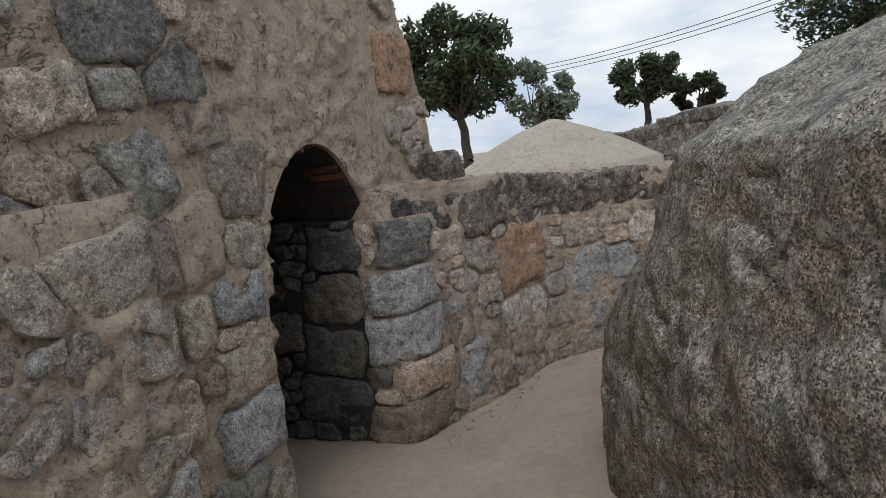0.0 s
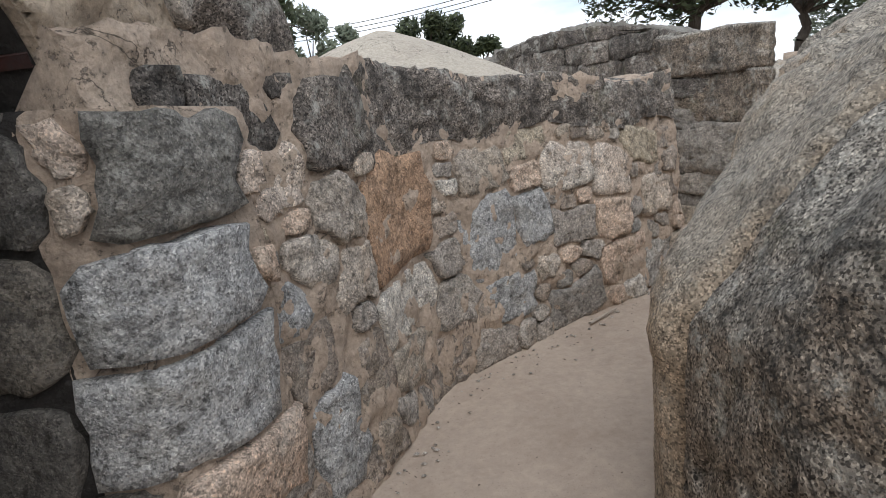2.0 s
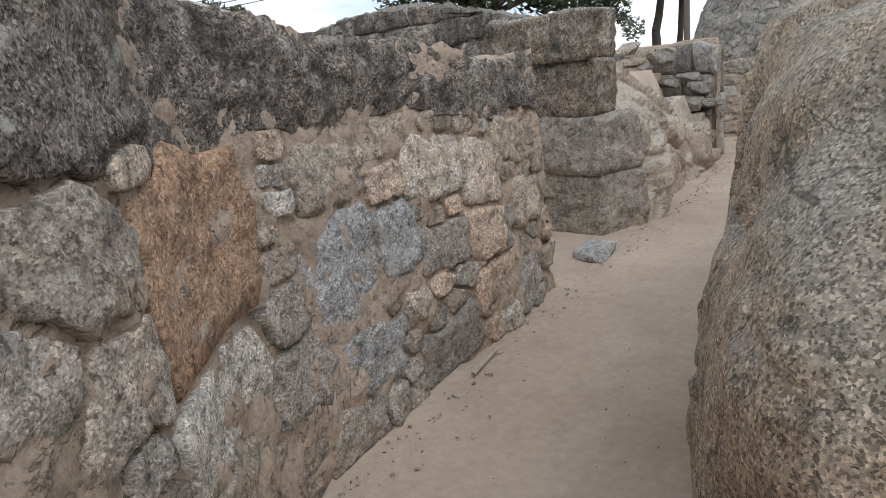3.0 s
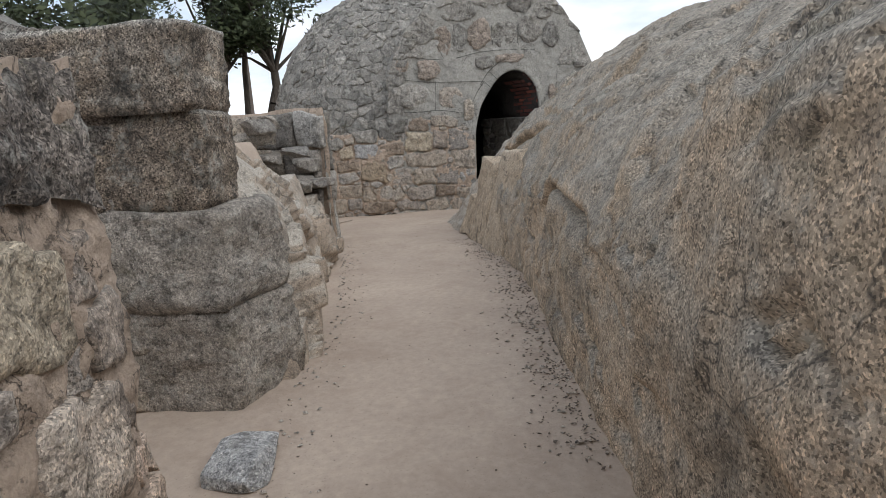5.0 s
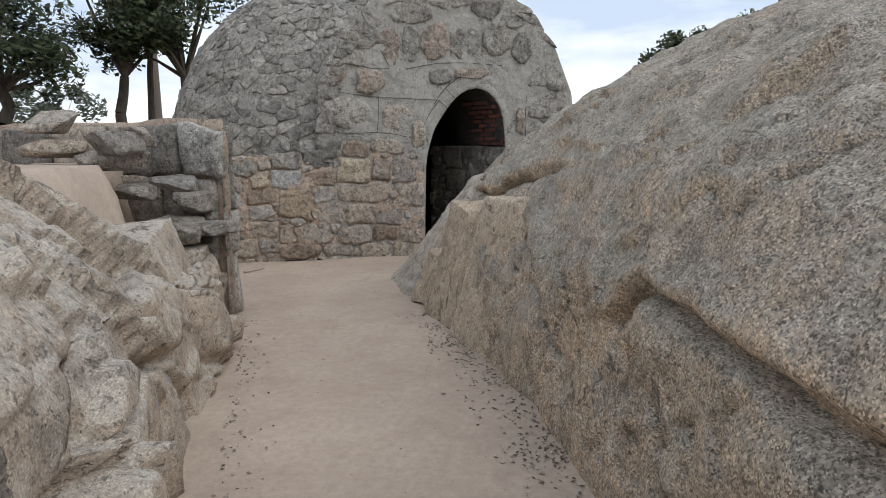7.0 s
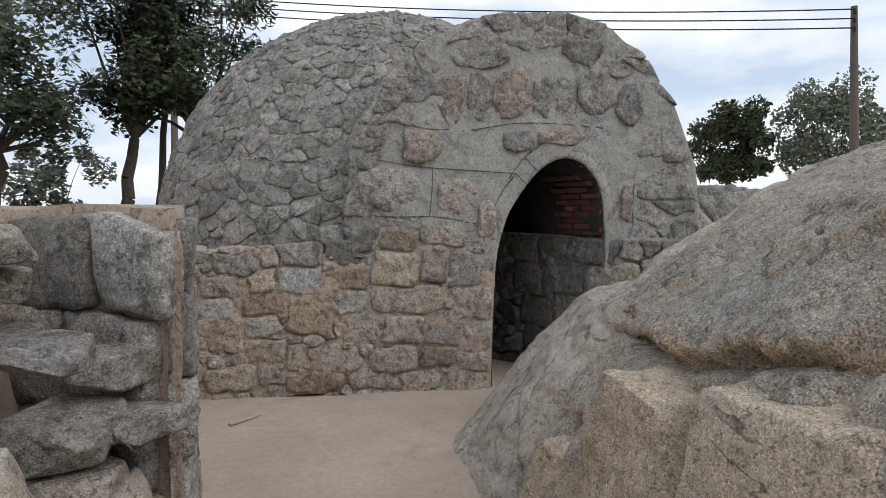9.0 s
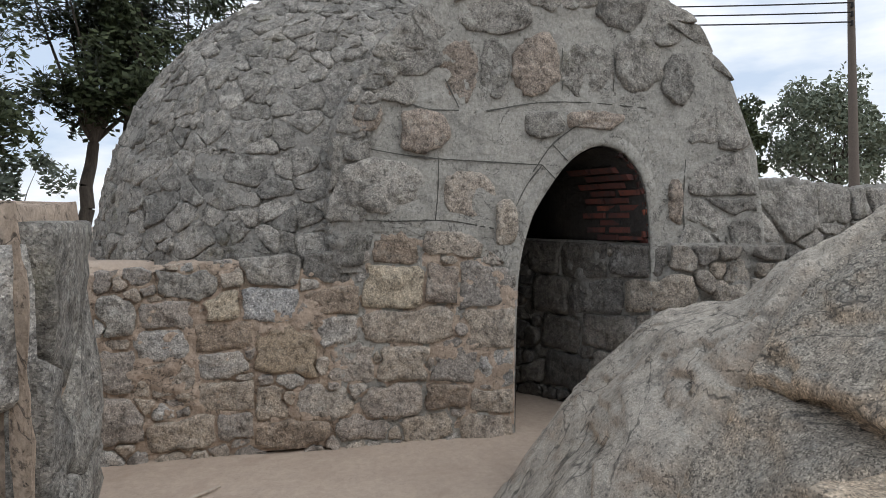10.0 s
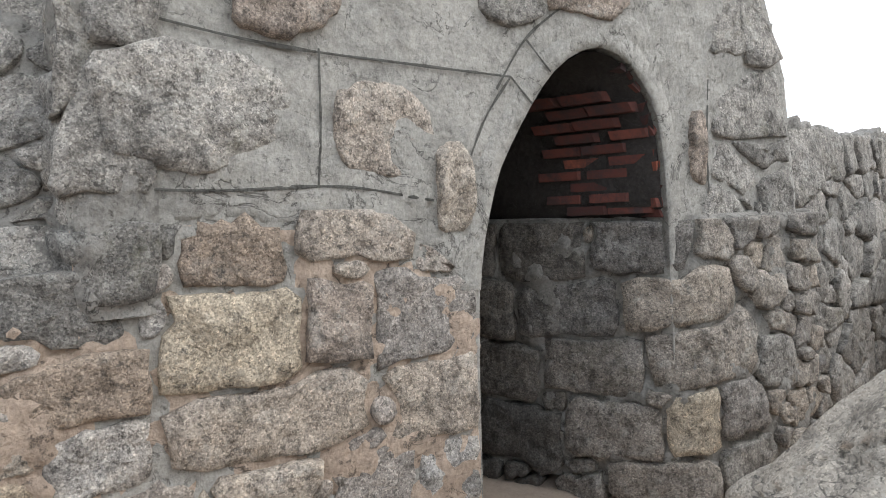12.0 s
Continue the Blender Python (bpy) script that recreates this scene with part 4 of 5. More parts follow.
prism("buttress", [tuple(front_a.at(u, 0, d).to_2d()) for u, d in ((-0.52, 0.16), (-0.52, -0.2), (-1.9, -0.2), (-1.9, 0.16))], 1.78, MAT["tan_plaster"], "").parent = kiln_a
skin("plaster_coat", [(-1.9, -0.05), (-0.53, -0.05), (-0.53, 1.76), (-1.9, 1.76)], butt_at, MAT["tan_plaster"], kiln_a, cell=0.025, depth=0.06)
masonry(kiln_a, butt_at, [(-1.9, 0.0), (-0.53, 0.0), (-0.53, 1.76), (-1.9, 1.76)], 0.22, rng, MAT["coursed"], proud=0.04, gap=0.008, fill=0.45, skip=lambda u, v: fbm((u, v, 6), 1.8, 2) > 0.15)


def reveal_a(u, v, d=0.0):
    t = min(max((v - 0.8) / 1.1, 0), 1)
    return front_a.at(1.42 - 0.14 * t - (0.22 * max(0, v - 1.5) * 2.2) - d, v, -0.05 - u)


brick_course(kiln_a, reveal_a, 0.05, 1.34, 4, 8, rng, 0.95)
brick_ring(kiln_a, front_a, ARCH_A, 0.47, 0.70, rng)
brick_ring(kiln_a, front_a, ARCH_A, 0.30, 0.36, rng)


# second kiln
front_b = Front((11.05, 10.25), (12.28, 6.9))
ARC_B = [(2.40, -0.15), (2.41, 0.4), (2.44, 1.1), (2.52, 1.45), (2.60, 1.62), (2.78, 1.87), (2.92, 1.99), (3.07, 2.05), (3.2, 2.03), (3.31, 1.96), (3.43, 1.79), (3.48, 1.50), (3.50, 0.9), (3.52, -0.15)]
ARCH_B = [tuple(p) for p in spline(ARC_B, 52)[0]]
TOP_B = [(4.40, 2.0), (4.18, 2.54), (3.86, 2.97), (3.49, 3.26), (3.07, 3.36), (2.60, 3.34), (2.2, 3.27), (1.75, 3.04), (1.42, 2.72), (1.16, 2.2), (1.10, 1.6)]
RING_B = [p for p in ARCH_B if p[1] > 1.0]
OUT_B = [(1.10, -0.15), *ARCH_B, (4.6, -0.15), (4.5, 1.2), *TOP_B]
kiln_b = tagged(new("domed_kiln"), "domed granite kiln with a plastered gable and dark arched door", "kiln")
slab_from_outline("front_wall", OUT_B, front_b.at, 0.0, -0.5, MAT["plaster"], kiln_b)
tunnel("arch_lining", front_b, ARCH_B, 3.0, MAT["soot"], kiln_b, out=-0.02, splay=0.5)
UP_B = [(1.10, 1.42), (1.6, 1.40), (2.05, 1.30), (2.3, 1.15), (2.435, 1.0), *RING_B, (3.50, 1.0), (4.5, 1.2), *TOP_B]
skin("plaster_coat", UP_B, front_b.at, MAT["plaster"], kiln_b, cell=0.022, depth=0.016)
skin("mortar_coat", [(1.10, -0.1), (2.40, -0.1), (2.435, 1.0), (2.3, 1.15), (2.05, 1.30), (1.6, 1.40), (1.10, 1.42)], front_b.at, MAT["mortar"], kiln_b, depth=0.02)
C_B = front_b.at(1.7, 0, -2.8)
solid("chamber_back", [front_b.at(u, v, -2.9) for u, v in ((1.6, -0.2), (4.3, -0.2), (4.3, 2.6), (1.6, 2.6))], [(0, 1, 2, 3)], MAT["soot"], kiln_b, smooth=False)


def dome_at(u, v, d=0.0):
    """u: metres round the dome from its front, v: metres up its curve."""
    r, zr = 2.82 + d, 3.0 + d
    az0 = math.atan2(front_b.out.y, front_b.out.x)
    a, e = az0 - u / 2.82, v / 2.9
    p = Vector((C_B.x + r * math.cos(e) * math.cos(a), C_B.y + r * math.cos(e) * math.sin(a), 1.0 + zr * math.sin(e)))
    return p + Vector((math.cos(a), math.sin(a), 0.5)) * 0.05 * fbm(p, 0.8, 3)


nu, nv = 220, 70
dome_verts = [dome_at(2.82 * 2 * math.pi * i / (nu - 1), -0.3 + (4.555 + 0.3) * j / (nv - 1), 0.035 * fbm((i * 0.7, j * 0.7, 0), 1.0, 3)) for i in range(nu) for j in range(nv)]


def in_doorway(p):
    q = p.to_2d() - front_b.a
    return 2.2 < q.dot(front_b.way) < 3.75 and q.dot(front_b.out) > -3.1 and p.z < 2.45 or q.dot(front_b.out) > -0.03


dome_faces = [f for f in grid_faces(nu, nv) if not any(in_doorway(dome_verts[k]) for k in f)]
solid("dome", dome_verts, dome_faces, MAT["dome_mortar"], kiln_b, "rubble dome smeared with mortar")

# lower courses left of the door
face_b = [(-0.42, -0.1), (2.38, -0.1), (2.39, 0.4), (2.42, 1.1), (2.30, 1.22), (2.05, 1.42), (1.25, 1.45), (1.12, 1.30), (-0.42, 1.2)]
wall_3 = wall_body("wall_3", Curtain([tuple(front_b.at(-1.6, 0).to_2d()), tuple(front_b.at(-0.3, 0).to_2d()), tuple(front_b.at(1.12, 0).to_2d())]), lambda u: 1.2 + 0.03 * math.sin(u * 4), 0.7, MAT["mortar"], "low coursed granite wall beside the kiln front")
ROWS_B = [(1.08, 1.20, 0.18, 0.10, "dome"), (0.69, 1.17, 0.19, 0.09, "dome"), (1.52, 1.03, 0.21, 0.15, "yellow"), (1.87, 1.05, 0.11, 0.13, "pink"), (2.19, 1.03, 0.20, 0.15, "coursed"), (0.68, 0.95, 0.18, 0.10, "blue"), (1.09, 0.95, 0.17, 0.09, "brown"),
          (0.36, 0.94, 0.10, 0.09, "yellow"), (1.62, 0.76, 0.34, 0.12, "coursed"), (2.22, 0.72, 0.17, 0.14, "coursed"), (1.11, 0.75, 0.13, 0.10, "coursed"), (0.38, 0.74, 0.18, 0.09, "brown"), (0.78, 0.62, 0.21, 0.15, "yellow_brown"), (1.22, 0.52, 0.14, 0.12, "coursed"),
          (1.58, 0.50, 0.17, 0.11, "coursed"), (1.95, 0.46, 0.16, 0.12, "coursed"), (2.26, 0.42, 0.12, 0.12, "coursed"), (0.36, 0.55, 0.16, 0.08, "coursed"), (1.95, 1.345, 0.23, 0.075, "coursed"), (1.52, 1.29, 0.15, 0.07, "brown"), (1.27, 1.37, 0.10, 0.06, "dome"), (2.26, 1.22, 0.08, 0.04, "coursed")]
ROWS_B += [(0.04, 0.48, 0.15, 0.09, "coursed"), (0.37, 0.34, 0.20, 0.09, "coursed"), (1.02, 0.24, 0.18, 0.10, "coursed"), (1.49, 0.22, 0.20, 0.11, "coursed"), (0.10, 0.10, 0.22, 0.10, "coursed"), (0.80, 0.05, 0.25, 0.08, "brown"), (1.29, 0.05, 0.17, 0.08, "coursed"),
           (1.75, 0.02, 0.18, 0.09, "coursed"), (2.22, 0.18, 0.14, 0.08, "coursed"), (1.90, 0.24, 0.14, 0.08, "brown"), (2.18, 0.0, 0.17, 0.08, "coursed"), (-0.03, 0.70, 0.15, 0.09, "coursed"), (0.02, 0.90, 0.16, 0.08, "coursed"), (0.15, 1.09, 0.20, 0.08, "dome"),
           (0.66, 0.27, 0.09, 0.11, "coursed"), (0.43, 0.13, 0.12, 0.07, "coursed"), (-0.28, 0.55, 0.09, 0.12, "coursed"), (-0.28, 0.2, 0.12, 0.12, "coursed"), (-0.28, 0.9, 0.08, 0.12, "dome")]
bonded(kiln_b, front_b.at, face_b, ROWS_B, rng, lambda u, v: "coursed", grow=0.06, small=0.035, proud=0.03)

# stones bedded in the plaster of the gable
GABLE = [(1.47, 1.75, 0.32, 0.18, "dome"), (1.77, 2.13, 0.17, 0.14, "pink"), (2.07, 1.68, 0.18, 0.15, "coursed"), (2.36, 1.47, 0.08, 0.17, "coursed"), (1.34, 2.22, 0.12, 0.11, "pink"),
         (2.65, 2.19, 0.14, 0.09, "dome"), (3.05, 2.24, 0.22, 0.06, "pink"), (3.70, 1.63, 0.06, 0.18, "pink"), (3.96, 2.22, 0.14, 0.16, "dome"), (1.55, 2.42, 0.15, 0.10, "dome")]
CROWN = [(1.99, 2.54, 0.15, 0.20, "pink"), (2.27, 2.59, 0.11, 0.21, "dome"), (2.58, 2.62, 0.17, 0.21, "pink"), (2.98, 2.62, 0.19, 0.21, "dome"), (3.38, 2.66, 0.17, 0.21, "dome"), (3.72, 2.55, 0.13, 0.20, "dome"),
         (2.20, 3.00, 0.30, 0.18, "dome"), (2.80, 3.14, 0.27, 0.12, "dome"), (3.25, 3.08, 0.20, 0.16, "dome"), (1.69, 2.70, 0.19, 0.17, "dome"), (3.62, 2.94, 0.17, 0.14, "dome")]
for rows, corners in ((GABLE, 9), (CROWN, 8)):
    for u, v, w, h, m in rows:
        poly = []
        for q in range(corners):
            a = 2 * math.pi * (q + 0.5) / corners
            c, e = math.cos(a), math.sin(a)
            k = rng.uniform(0.86, 1.22) / max(abs(c), abs(e)) ** 0.9
            poly.append((u + w * c * k, v + h * e * k))
        stone("stone", poly, front_b.at, MAT[m], kiln_b, rng, 0.030, 0.0)


def incised(points, width=0.007):
    """A joint line scored into the plaster."""
    pts, length = spline(points, 24)
    verts = []
    for k, p in enumerate(pts):
        a, b = pts[max(k - 1, 0)], pts[min(k + 1, 23)]
        t = (b - a).normalized()
        w = width * (0.5 + 0.8 * abs(fbm((p.x * 6, p.y * 6, 1), 1.0, 2)))
        for off, d in ((-w, 0.012), (0.0, 0.013), (w, 0.012)):
            verts.append(front_b.at(p.x - t.y * off, p.y + t.x * off, d))
    solid("scored_joint", verts, grid_faces(24, 3), MAT["scored"], kiln_b)


for pts in ([(1.25, 2.02), (1.7, 1.95), (2.2, 1.92), (2.62, 1.9)], [(1.18, 1.52), (1.5, 1.5), (1.9, 1.5), (2.25, 1.44)], [(1.85, 1.95), (1.84, 1.7), (1.82, 1.5)], [(2.2, 2.28), (2.6, 2.35), (3.0, 2.36), (3.45, 2.33)],
            [(2.62, 1.9), (2.5, 1.75), (2.42, 1.6)], [(2.62, 1.9), (2.72, 1.8)], [(2.7, 2.05), (2.82, 1.93)], [(2.9, 2.2), (2.7, 2.05), (2.55, 1.85)], [(3.78, 1.95), (3.76, 1.6), (3.78, 1.3)], [(1.9, 2.5), (2.0, 2.3)],
            [(1.35, 2.5), (1.7, 2.3), (2.0, 2.28)], [(2.45, 2.45), (2.42, 2.7)], [(2.78, 2.45), (2.78, 2.75)], [(3.18, 2.45), (3.2, 2.75)]):
    incised(pts)
edge = [(1.06, 1.5), (1.3, 1.5), (1.28, 1.95), (1.42, 2.35), (1.7, 2.62), (1.95, 2.85), (1.75, 3.06), (1.42, 2.74), (1.12, 2.2)]
masonry(kiln_b, front_b.at, edge, 0.2, rng, MAT["dome"], proud=0.022, gap=0.006)
rim = [(1.95, 3.02), (2.6, 3.2), (3.4, 3.12), (3.8, 2.83), (4.08, 2.48), (4.2, 2.54), (3.88, 2.99), (3.5, 3.28), (3.07, 3.38), (2.6, 3.36), (2.2, 3.29)]
masonry(kiln_b, front_b.at, rim, 0.2, rng, MAT["dome"], proud=0.022, gap=0.006)
flank = [(3.62, 1.1), (4.50, 1.1), (4.48, 1.2), (4.37, 2.0), (4.15, 2.5), (3.98, 2.7), (3.92, 2.35), (4.02, 2.0), (3.8, 1.85), (3.75, 1.3), (3.6, 1.25)]
masonry(kiln_b, front_b.at, flank, 0.26, rng, MAT["dome"], proud=0.03, gap=0.014)


def quoin_at(w, v, d=0.0):
    """The rounded corner between the gable and the dome: w along it (back below 0), v up."""
    e = float(np.interp(v, (1.1, 1.6, 2.2, 2.72), (1.08, 1.10, 1.16, 1.42)))
    a = min(max((w + 0.12) / 0.24, 0.0), 1.0) * math.pi / 2
    x, y = 0.15 - 0.15 * math.cos(a) + max(w - 0.12, 0.0), 0.15 * math.sin(a) - 0.13 + min(w + 0.12, 0.0)
    return front_b.at(e - 0.03 + x - d * math.cos(a), v, y + d * math.sin(a))


QUOIN = [(-0.75, 1.15), (0.24, 1.15), (0.24, 2.6), (-0.75, 2.6)]
skin("mortar_coat", QUOIN, quoin_at, MAT["dome_mortar"], kiln_b, cell=0.03, depth=0.04)
bonded(kiln_b, quoin_at, QUOIN, [(0.0, 1.68, 0.2, 0.16, "dome"), (-0.35, 1.4, 0.2, 0.12, "dome"), (0.02, 1.3, 0.2, 0.1, "dome")], rng, lambda u, v: "dome", grow=0.04, small=0.06, proud=0.02)
arch_ring("arch_band", front_b, RING_B, 0.10, 0.007, MAT["plaster"], kiln_b)


def reveal_b(u, v, d=0.0):
    t = max(0.0, v - 1.5)
    return front_b.at(3.49 - 0.5 * t * t * 2.2 - 0.55 * u - d, v, -0.05 - u)


brick_course(kiln_b, reveal_b, 0.0, 1.33, 2, 10, rng, 0.97)
brick_ring(kiln_b, front_b, ARCH_B, 0.52, 0.70, rng)
# the rounded rubble jamb that turns from the chamber into the front
inner_b = Curtain([tuple(front_b.at(u, 0, d).to_2d()) for u, d in ((2.75, -1.35), (3.02, -0.85), (3.22, -0.46), (3.40, -0.12), (3.60, 0.07), (4.0, 0.10), (4.62, 0.06))], batter=0.04, bulge=0.03)
IL = inner_b.length
skin("jamb_core", [(0.0, -0.15), (IL, -0.15), (IL, 1.30), (0.0, 1.34)], inner_b.at, MAT["dome_mortar"], kiln_b, cell=0.03, depth=0.05)
# Stones deeper in the doorway get darker granite, painting the shade in.
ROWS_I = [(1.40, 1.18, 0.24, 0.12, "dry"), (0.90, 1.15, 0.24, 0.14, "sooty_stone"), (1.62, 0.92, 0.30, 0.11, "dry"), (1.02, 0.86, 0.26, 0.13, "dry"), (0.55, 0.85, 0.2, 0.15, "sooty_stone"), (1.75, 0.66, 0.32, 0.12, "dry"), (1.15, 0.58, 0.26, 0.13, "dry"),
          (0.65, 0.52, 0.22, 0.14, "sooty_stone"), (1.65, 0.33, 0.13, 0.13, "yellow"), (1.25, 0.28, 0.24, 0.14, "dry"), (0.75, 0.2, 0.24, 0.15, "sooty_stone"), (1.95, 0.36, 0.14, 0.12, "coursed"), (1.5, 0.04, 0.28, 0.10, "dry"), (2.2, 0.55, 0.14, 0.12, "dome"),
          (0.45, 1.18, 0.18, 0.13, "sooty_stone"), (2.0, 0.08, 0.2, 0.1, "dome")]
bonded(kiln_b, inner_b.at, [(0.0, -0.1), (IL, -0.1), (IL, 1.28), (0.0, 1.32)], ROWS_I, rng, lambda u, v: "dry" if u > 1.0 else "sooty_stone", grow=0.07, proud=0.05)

# rubble over the dome, the side that shows
strip = 2.82 * 2.3
masonry(kiln_b, lambda u, v, d: dome_at(u, v, d), [(-1.2, 0.1), (strip, 0.1), (strip, 3.9), (-1.2, 3.9)], 0.27, rng, MAT["dome"], squash=1.5, proud=0.019, gap=0.004, name="dome_stone", skip=lambda u, v: in_doorway(dome_at(u, v, 0.05)), fill=0.5)


right_b = Curtain([tuple(front_b.at(4.35, 0, -0.25).to_2d()), tuple(front_b.at(5.6, 0, -0.3).to_2d()), tuple(front_b.at(7.6, 0, -0.8).to_2d())], batter=0.04, bulge=0.03)
wall_5 = wall_body("wall_5", right_b, lambda u: 1.78 + 0.04 * math.sin(u * 3), 0.6, MAT["dome_mortar"], "weathered granite rubble wall beside the domed kiln")
masonry(wall_5, right_b.at, [(0.0, 0.0), (right_b.length, 0.0), (right_b.length, 1.76), (0.0, 1.78)], 0.32, rng, MAT["dome"], proud=0.05, gap=0.01)


# ---------------------------------------------------------------- cross wall that ends at the path
cross = Curtain([(8.78, 11.6), (8.54, 10.24), (8.30, 8.88)], batter=0.0, bulge=0.01)


wall_4 = prism("wall_4", [(8.32, 8.88), (9.05, 9.30), (9.75, 11.6), (8.8, 11.6)], 1.55, MAT["mortar"], "cross wall of stacked granite blocks with a mortared end")
CL = cross.length
coursed(wall_4, cross.at, [(0.0, 0.05), (CL, 0.05), (CL, 1.55), (0.0, 1.55)], rng, lambda u, v: MAT["coursed"] if u > CL - 0.7 else MAT["dry"], 0.36, 0.5, proud=0.07, gap=0.012)


end_4 = Curtain([(8.34, 8.875), (8.7, 9.08), (9.05, 9.285)], bulge=0.01)
masonry(wall_4, end_4.at, [(0.0, 0.0), (end_4.length, 0.0), (end_4.length, 1.5), (0.0, 1.5)], 0.36, rng, MAT["dome"], proud=0.03, gap=0.006)


# ---------------------------------------------------------------- roofs of sunken kilns behind the walls
def mound(name, centre, rx, ry, base, height, material, label, power=1.3, seed=0.0, turn=0.0):
    verts, nu, nv = [], 72, 20
    ct, st = math.cos(turn), math.sin(turn)
    for i in range(nu):
        a = 2 * math.pi * i / nu
        for j in range(nv):
            r = j / (nv - 1)
            x, y = rx * r * math.cos(a), ry * r * math.sin(a)
            p = Vector((centre[0] + ct * x - st * y, centre[1] + st * x + ct * y, 0))
            p.z = base + height * (1 - r ** power) * (1 if r < 1 else 0) + 0.05 * fbm(p + Vector((seed, 0, 0)), 0.8, 3) * (1 - r * 0.5) - 0.8 * (j == nv - 1)
            verts.append(p)
    faces = [(i * nv + j, ((i + 1) % nu) * nv + j, ((i + 1) % nu) * nv + j + 1, i * nv + j + 1) for i in range(nu) for j in range(nv - 1)]
    return tagged(solid(name, verts, faces, material), label, "roof")


mound("kiln_roof", (1.3, 8.85), 1.3, 1.7, 1.44, 0.60, MAT["roof"], "pale rendered domed roof of a sunken kiln", 1.35, 1.0)
terrace = [low.at(LW * i / 40, 0, -0.45 - 3.2 * j / 16) for i in range(41) for j in range(17)]
terrace = [Vector((p.x, p.y, low_top(LW * (k // 17) / 40) - 0.05 + 0.03 * fbm(p, 1.2, 3))) for k, p in enumerate(terrace)]
tagged(solid("kiln_terrace", terrace, grid_faces(41, 17), MAT["roof"]), "flat rendered terrace behind the low wall", "terrace", "", "structure")
mound("kiln_roof", (5.4, 12.2), 3.0, 2.7, 1.15, 0.62, MAT["roof"], "pale rendered low roof of a sunken kiln", 2.2, 4.0)


# ---------------------------------------------------------------- trees
def limb(verts, faces, a, b, ra, rb, sides=8):
    way = (b - a).normalized()
    x = way.orthogonal().normalized()
    y = way.cross(x)
    s = len(verts)
    for p, r in ((a, ra), (b, rb)):
        for k in range(sides):
            t = 2 * math.pi * k / sides
            verts.append(p + x * (r * math.cos(t)) + y * (r * math.sin(t)))
    faces += [(s + k, s + (k + 1) % sides, s + sides + (k + 1) % sides, s + sides + k) for k in range(sides)]


def tree(name, base, height, spread, trunk, clumps, leaves, material, label, seed, stem=0.35, lean=(0, 0), leaf=0.10):
    rg = random.Random(seed)
    top = tagged(new(name), label, "tree")
    top.location = base
    verts, faces = [], []
    p, r = Vector((0, 0, -0.4)), trunk
    fork = Vector((lean[0], lean[1], height * stem))
    for k in range(5):
        q = Vector((0, 0, -0.4)).lerp(fork, (k + 1) / 5) + Vector((rg.uniform(-1, 1), rg.uniform(-1, 1), 0)) * trunk * 0.5
        limb(verts, faces, p, q, r, r * 0.92)
        p, r = q, r * 0.92
    heads = []
    for k in range(clumps):
        a, t = rg.uniform(0, 2 * math.pi), rg.uniform(0.0, 1.0)
        rad = spread * math.sqrt(rg.uniform(0.02, 1)) * (0.55 + 0.45 * math.sin(math.pi * (0.15 + 0.75 * t)))
        head = Vector((fork.x + rad * math.cos(a), fork.y + rad * math.sin(a), height * (stem + 0.08 + (0.90 - stem) * t)))
        heads.append((head, spread * rg.uniform(0.20, 0.36)))
        mid = p.lerp(head, 0.5) + Vector((rg.uniform(-1, 1), rg.uniform(-1, 1), rg.uniform(-0.3, 0.6))) * spread * 0.12
        if k % 2 == 0:
            limb(verts, faces, p, mid, r * 0.55, r * 0.3, 6)
            limb(verts, faces, mid, head, r * 0.3, r * 0.1, 6)
    solid("trunk", verts, faces, MAT["bark"], top)
    lv, lf = [], []
    for _ in range(leaves):
        head, size = heads[rg.randrange(len(heads))]
        d = Vector((rg.gauss(0, 1), rg.gauss(0, 1), rg.gauss(0, 0.8)))
        d = d.normalized() * size * rg.uniform(0.25, 1.05) ** 0.6
        c = head + d
        x = Vector((rg.gauss(0, 1), rg.gauss(0, 1), rg.gauss(0, 1))).normalized()
        y = x.orthogonal().normalized()
        s = leaf * rg.uniform(0.6, 1.4)
        k = len(lv)
        lv += [c - x * s, c + y * s * 0.5, c + x * s, c - y * s * 0.5]
        lf.append((k, k + 1, k + 2, k + 3))
    solid("crown", lv, lf, material, top, smooth=False)
    return top


def spot(eye, bearing, dist, z=1.2):
    a = radians(bearing)
    return (eye[0] + dist * math.sin(a), eye[1] + dist * math.cos(a), z)


E0, E9 = (0.0, 0.8), (5.9, 7.4)
DARK = "dark evergreen oak with a dense rounded crown"
tree("oak_tree", spot(E0, 2.0, 19, 1.2), 4.2, 1.75, 0.17, 34, 9000, MAT["leaf"], DARK, 1, 0.38)
tree("oak_tree", spot(E0, 17.3, 26, 1.6), 2.7, 1.35, 0.16, 22, 6000, MAT["leaf"], "small dark evergreen oak with a flat crown", 2, 0.42)
tree("oak_tree", spot(E0, 21.2, 27, 1.5), 1.9, 0.9, 0.12, 12, 3000, MAT["leaf"], "small dark evergreen oak with a flat crown", 3, 0.42)
tree("oak_tree", spot(E0, 36.2, 22, 1.3), 4.9, 3.0, 0.24, 44, 13000, MAT["leaf"], DARK, 4, 0.36)
tree("olive_tree", spot(E0, 8.2, 23, 1.2), 3.2, 1.3, 0.10, 16, 3500, MAT["olive"], "pale grey-green olive tree", 5, 0.3)
tree("oak_tree", spot(E9, 53.5, 20, 1.2), 7.6, 2.2, 0.20, 36, 8500, MAT["leaf"], DARK, 6, 0.32, (0.5, -0.2))
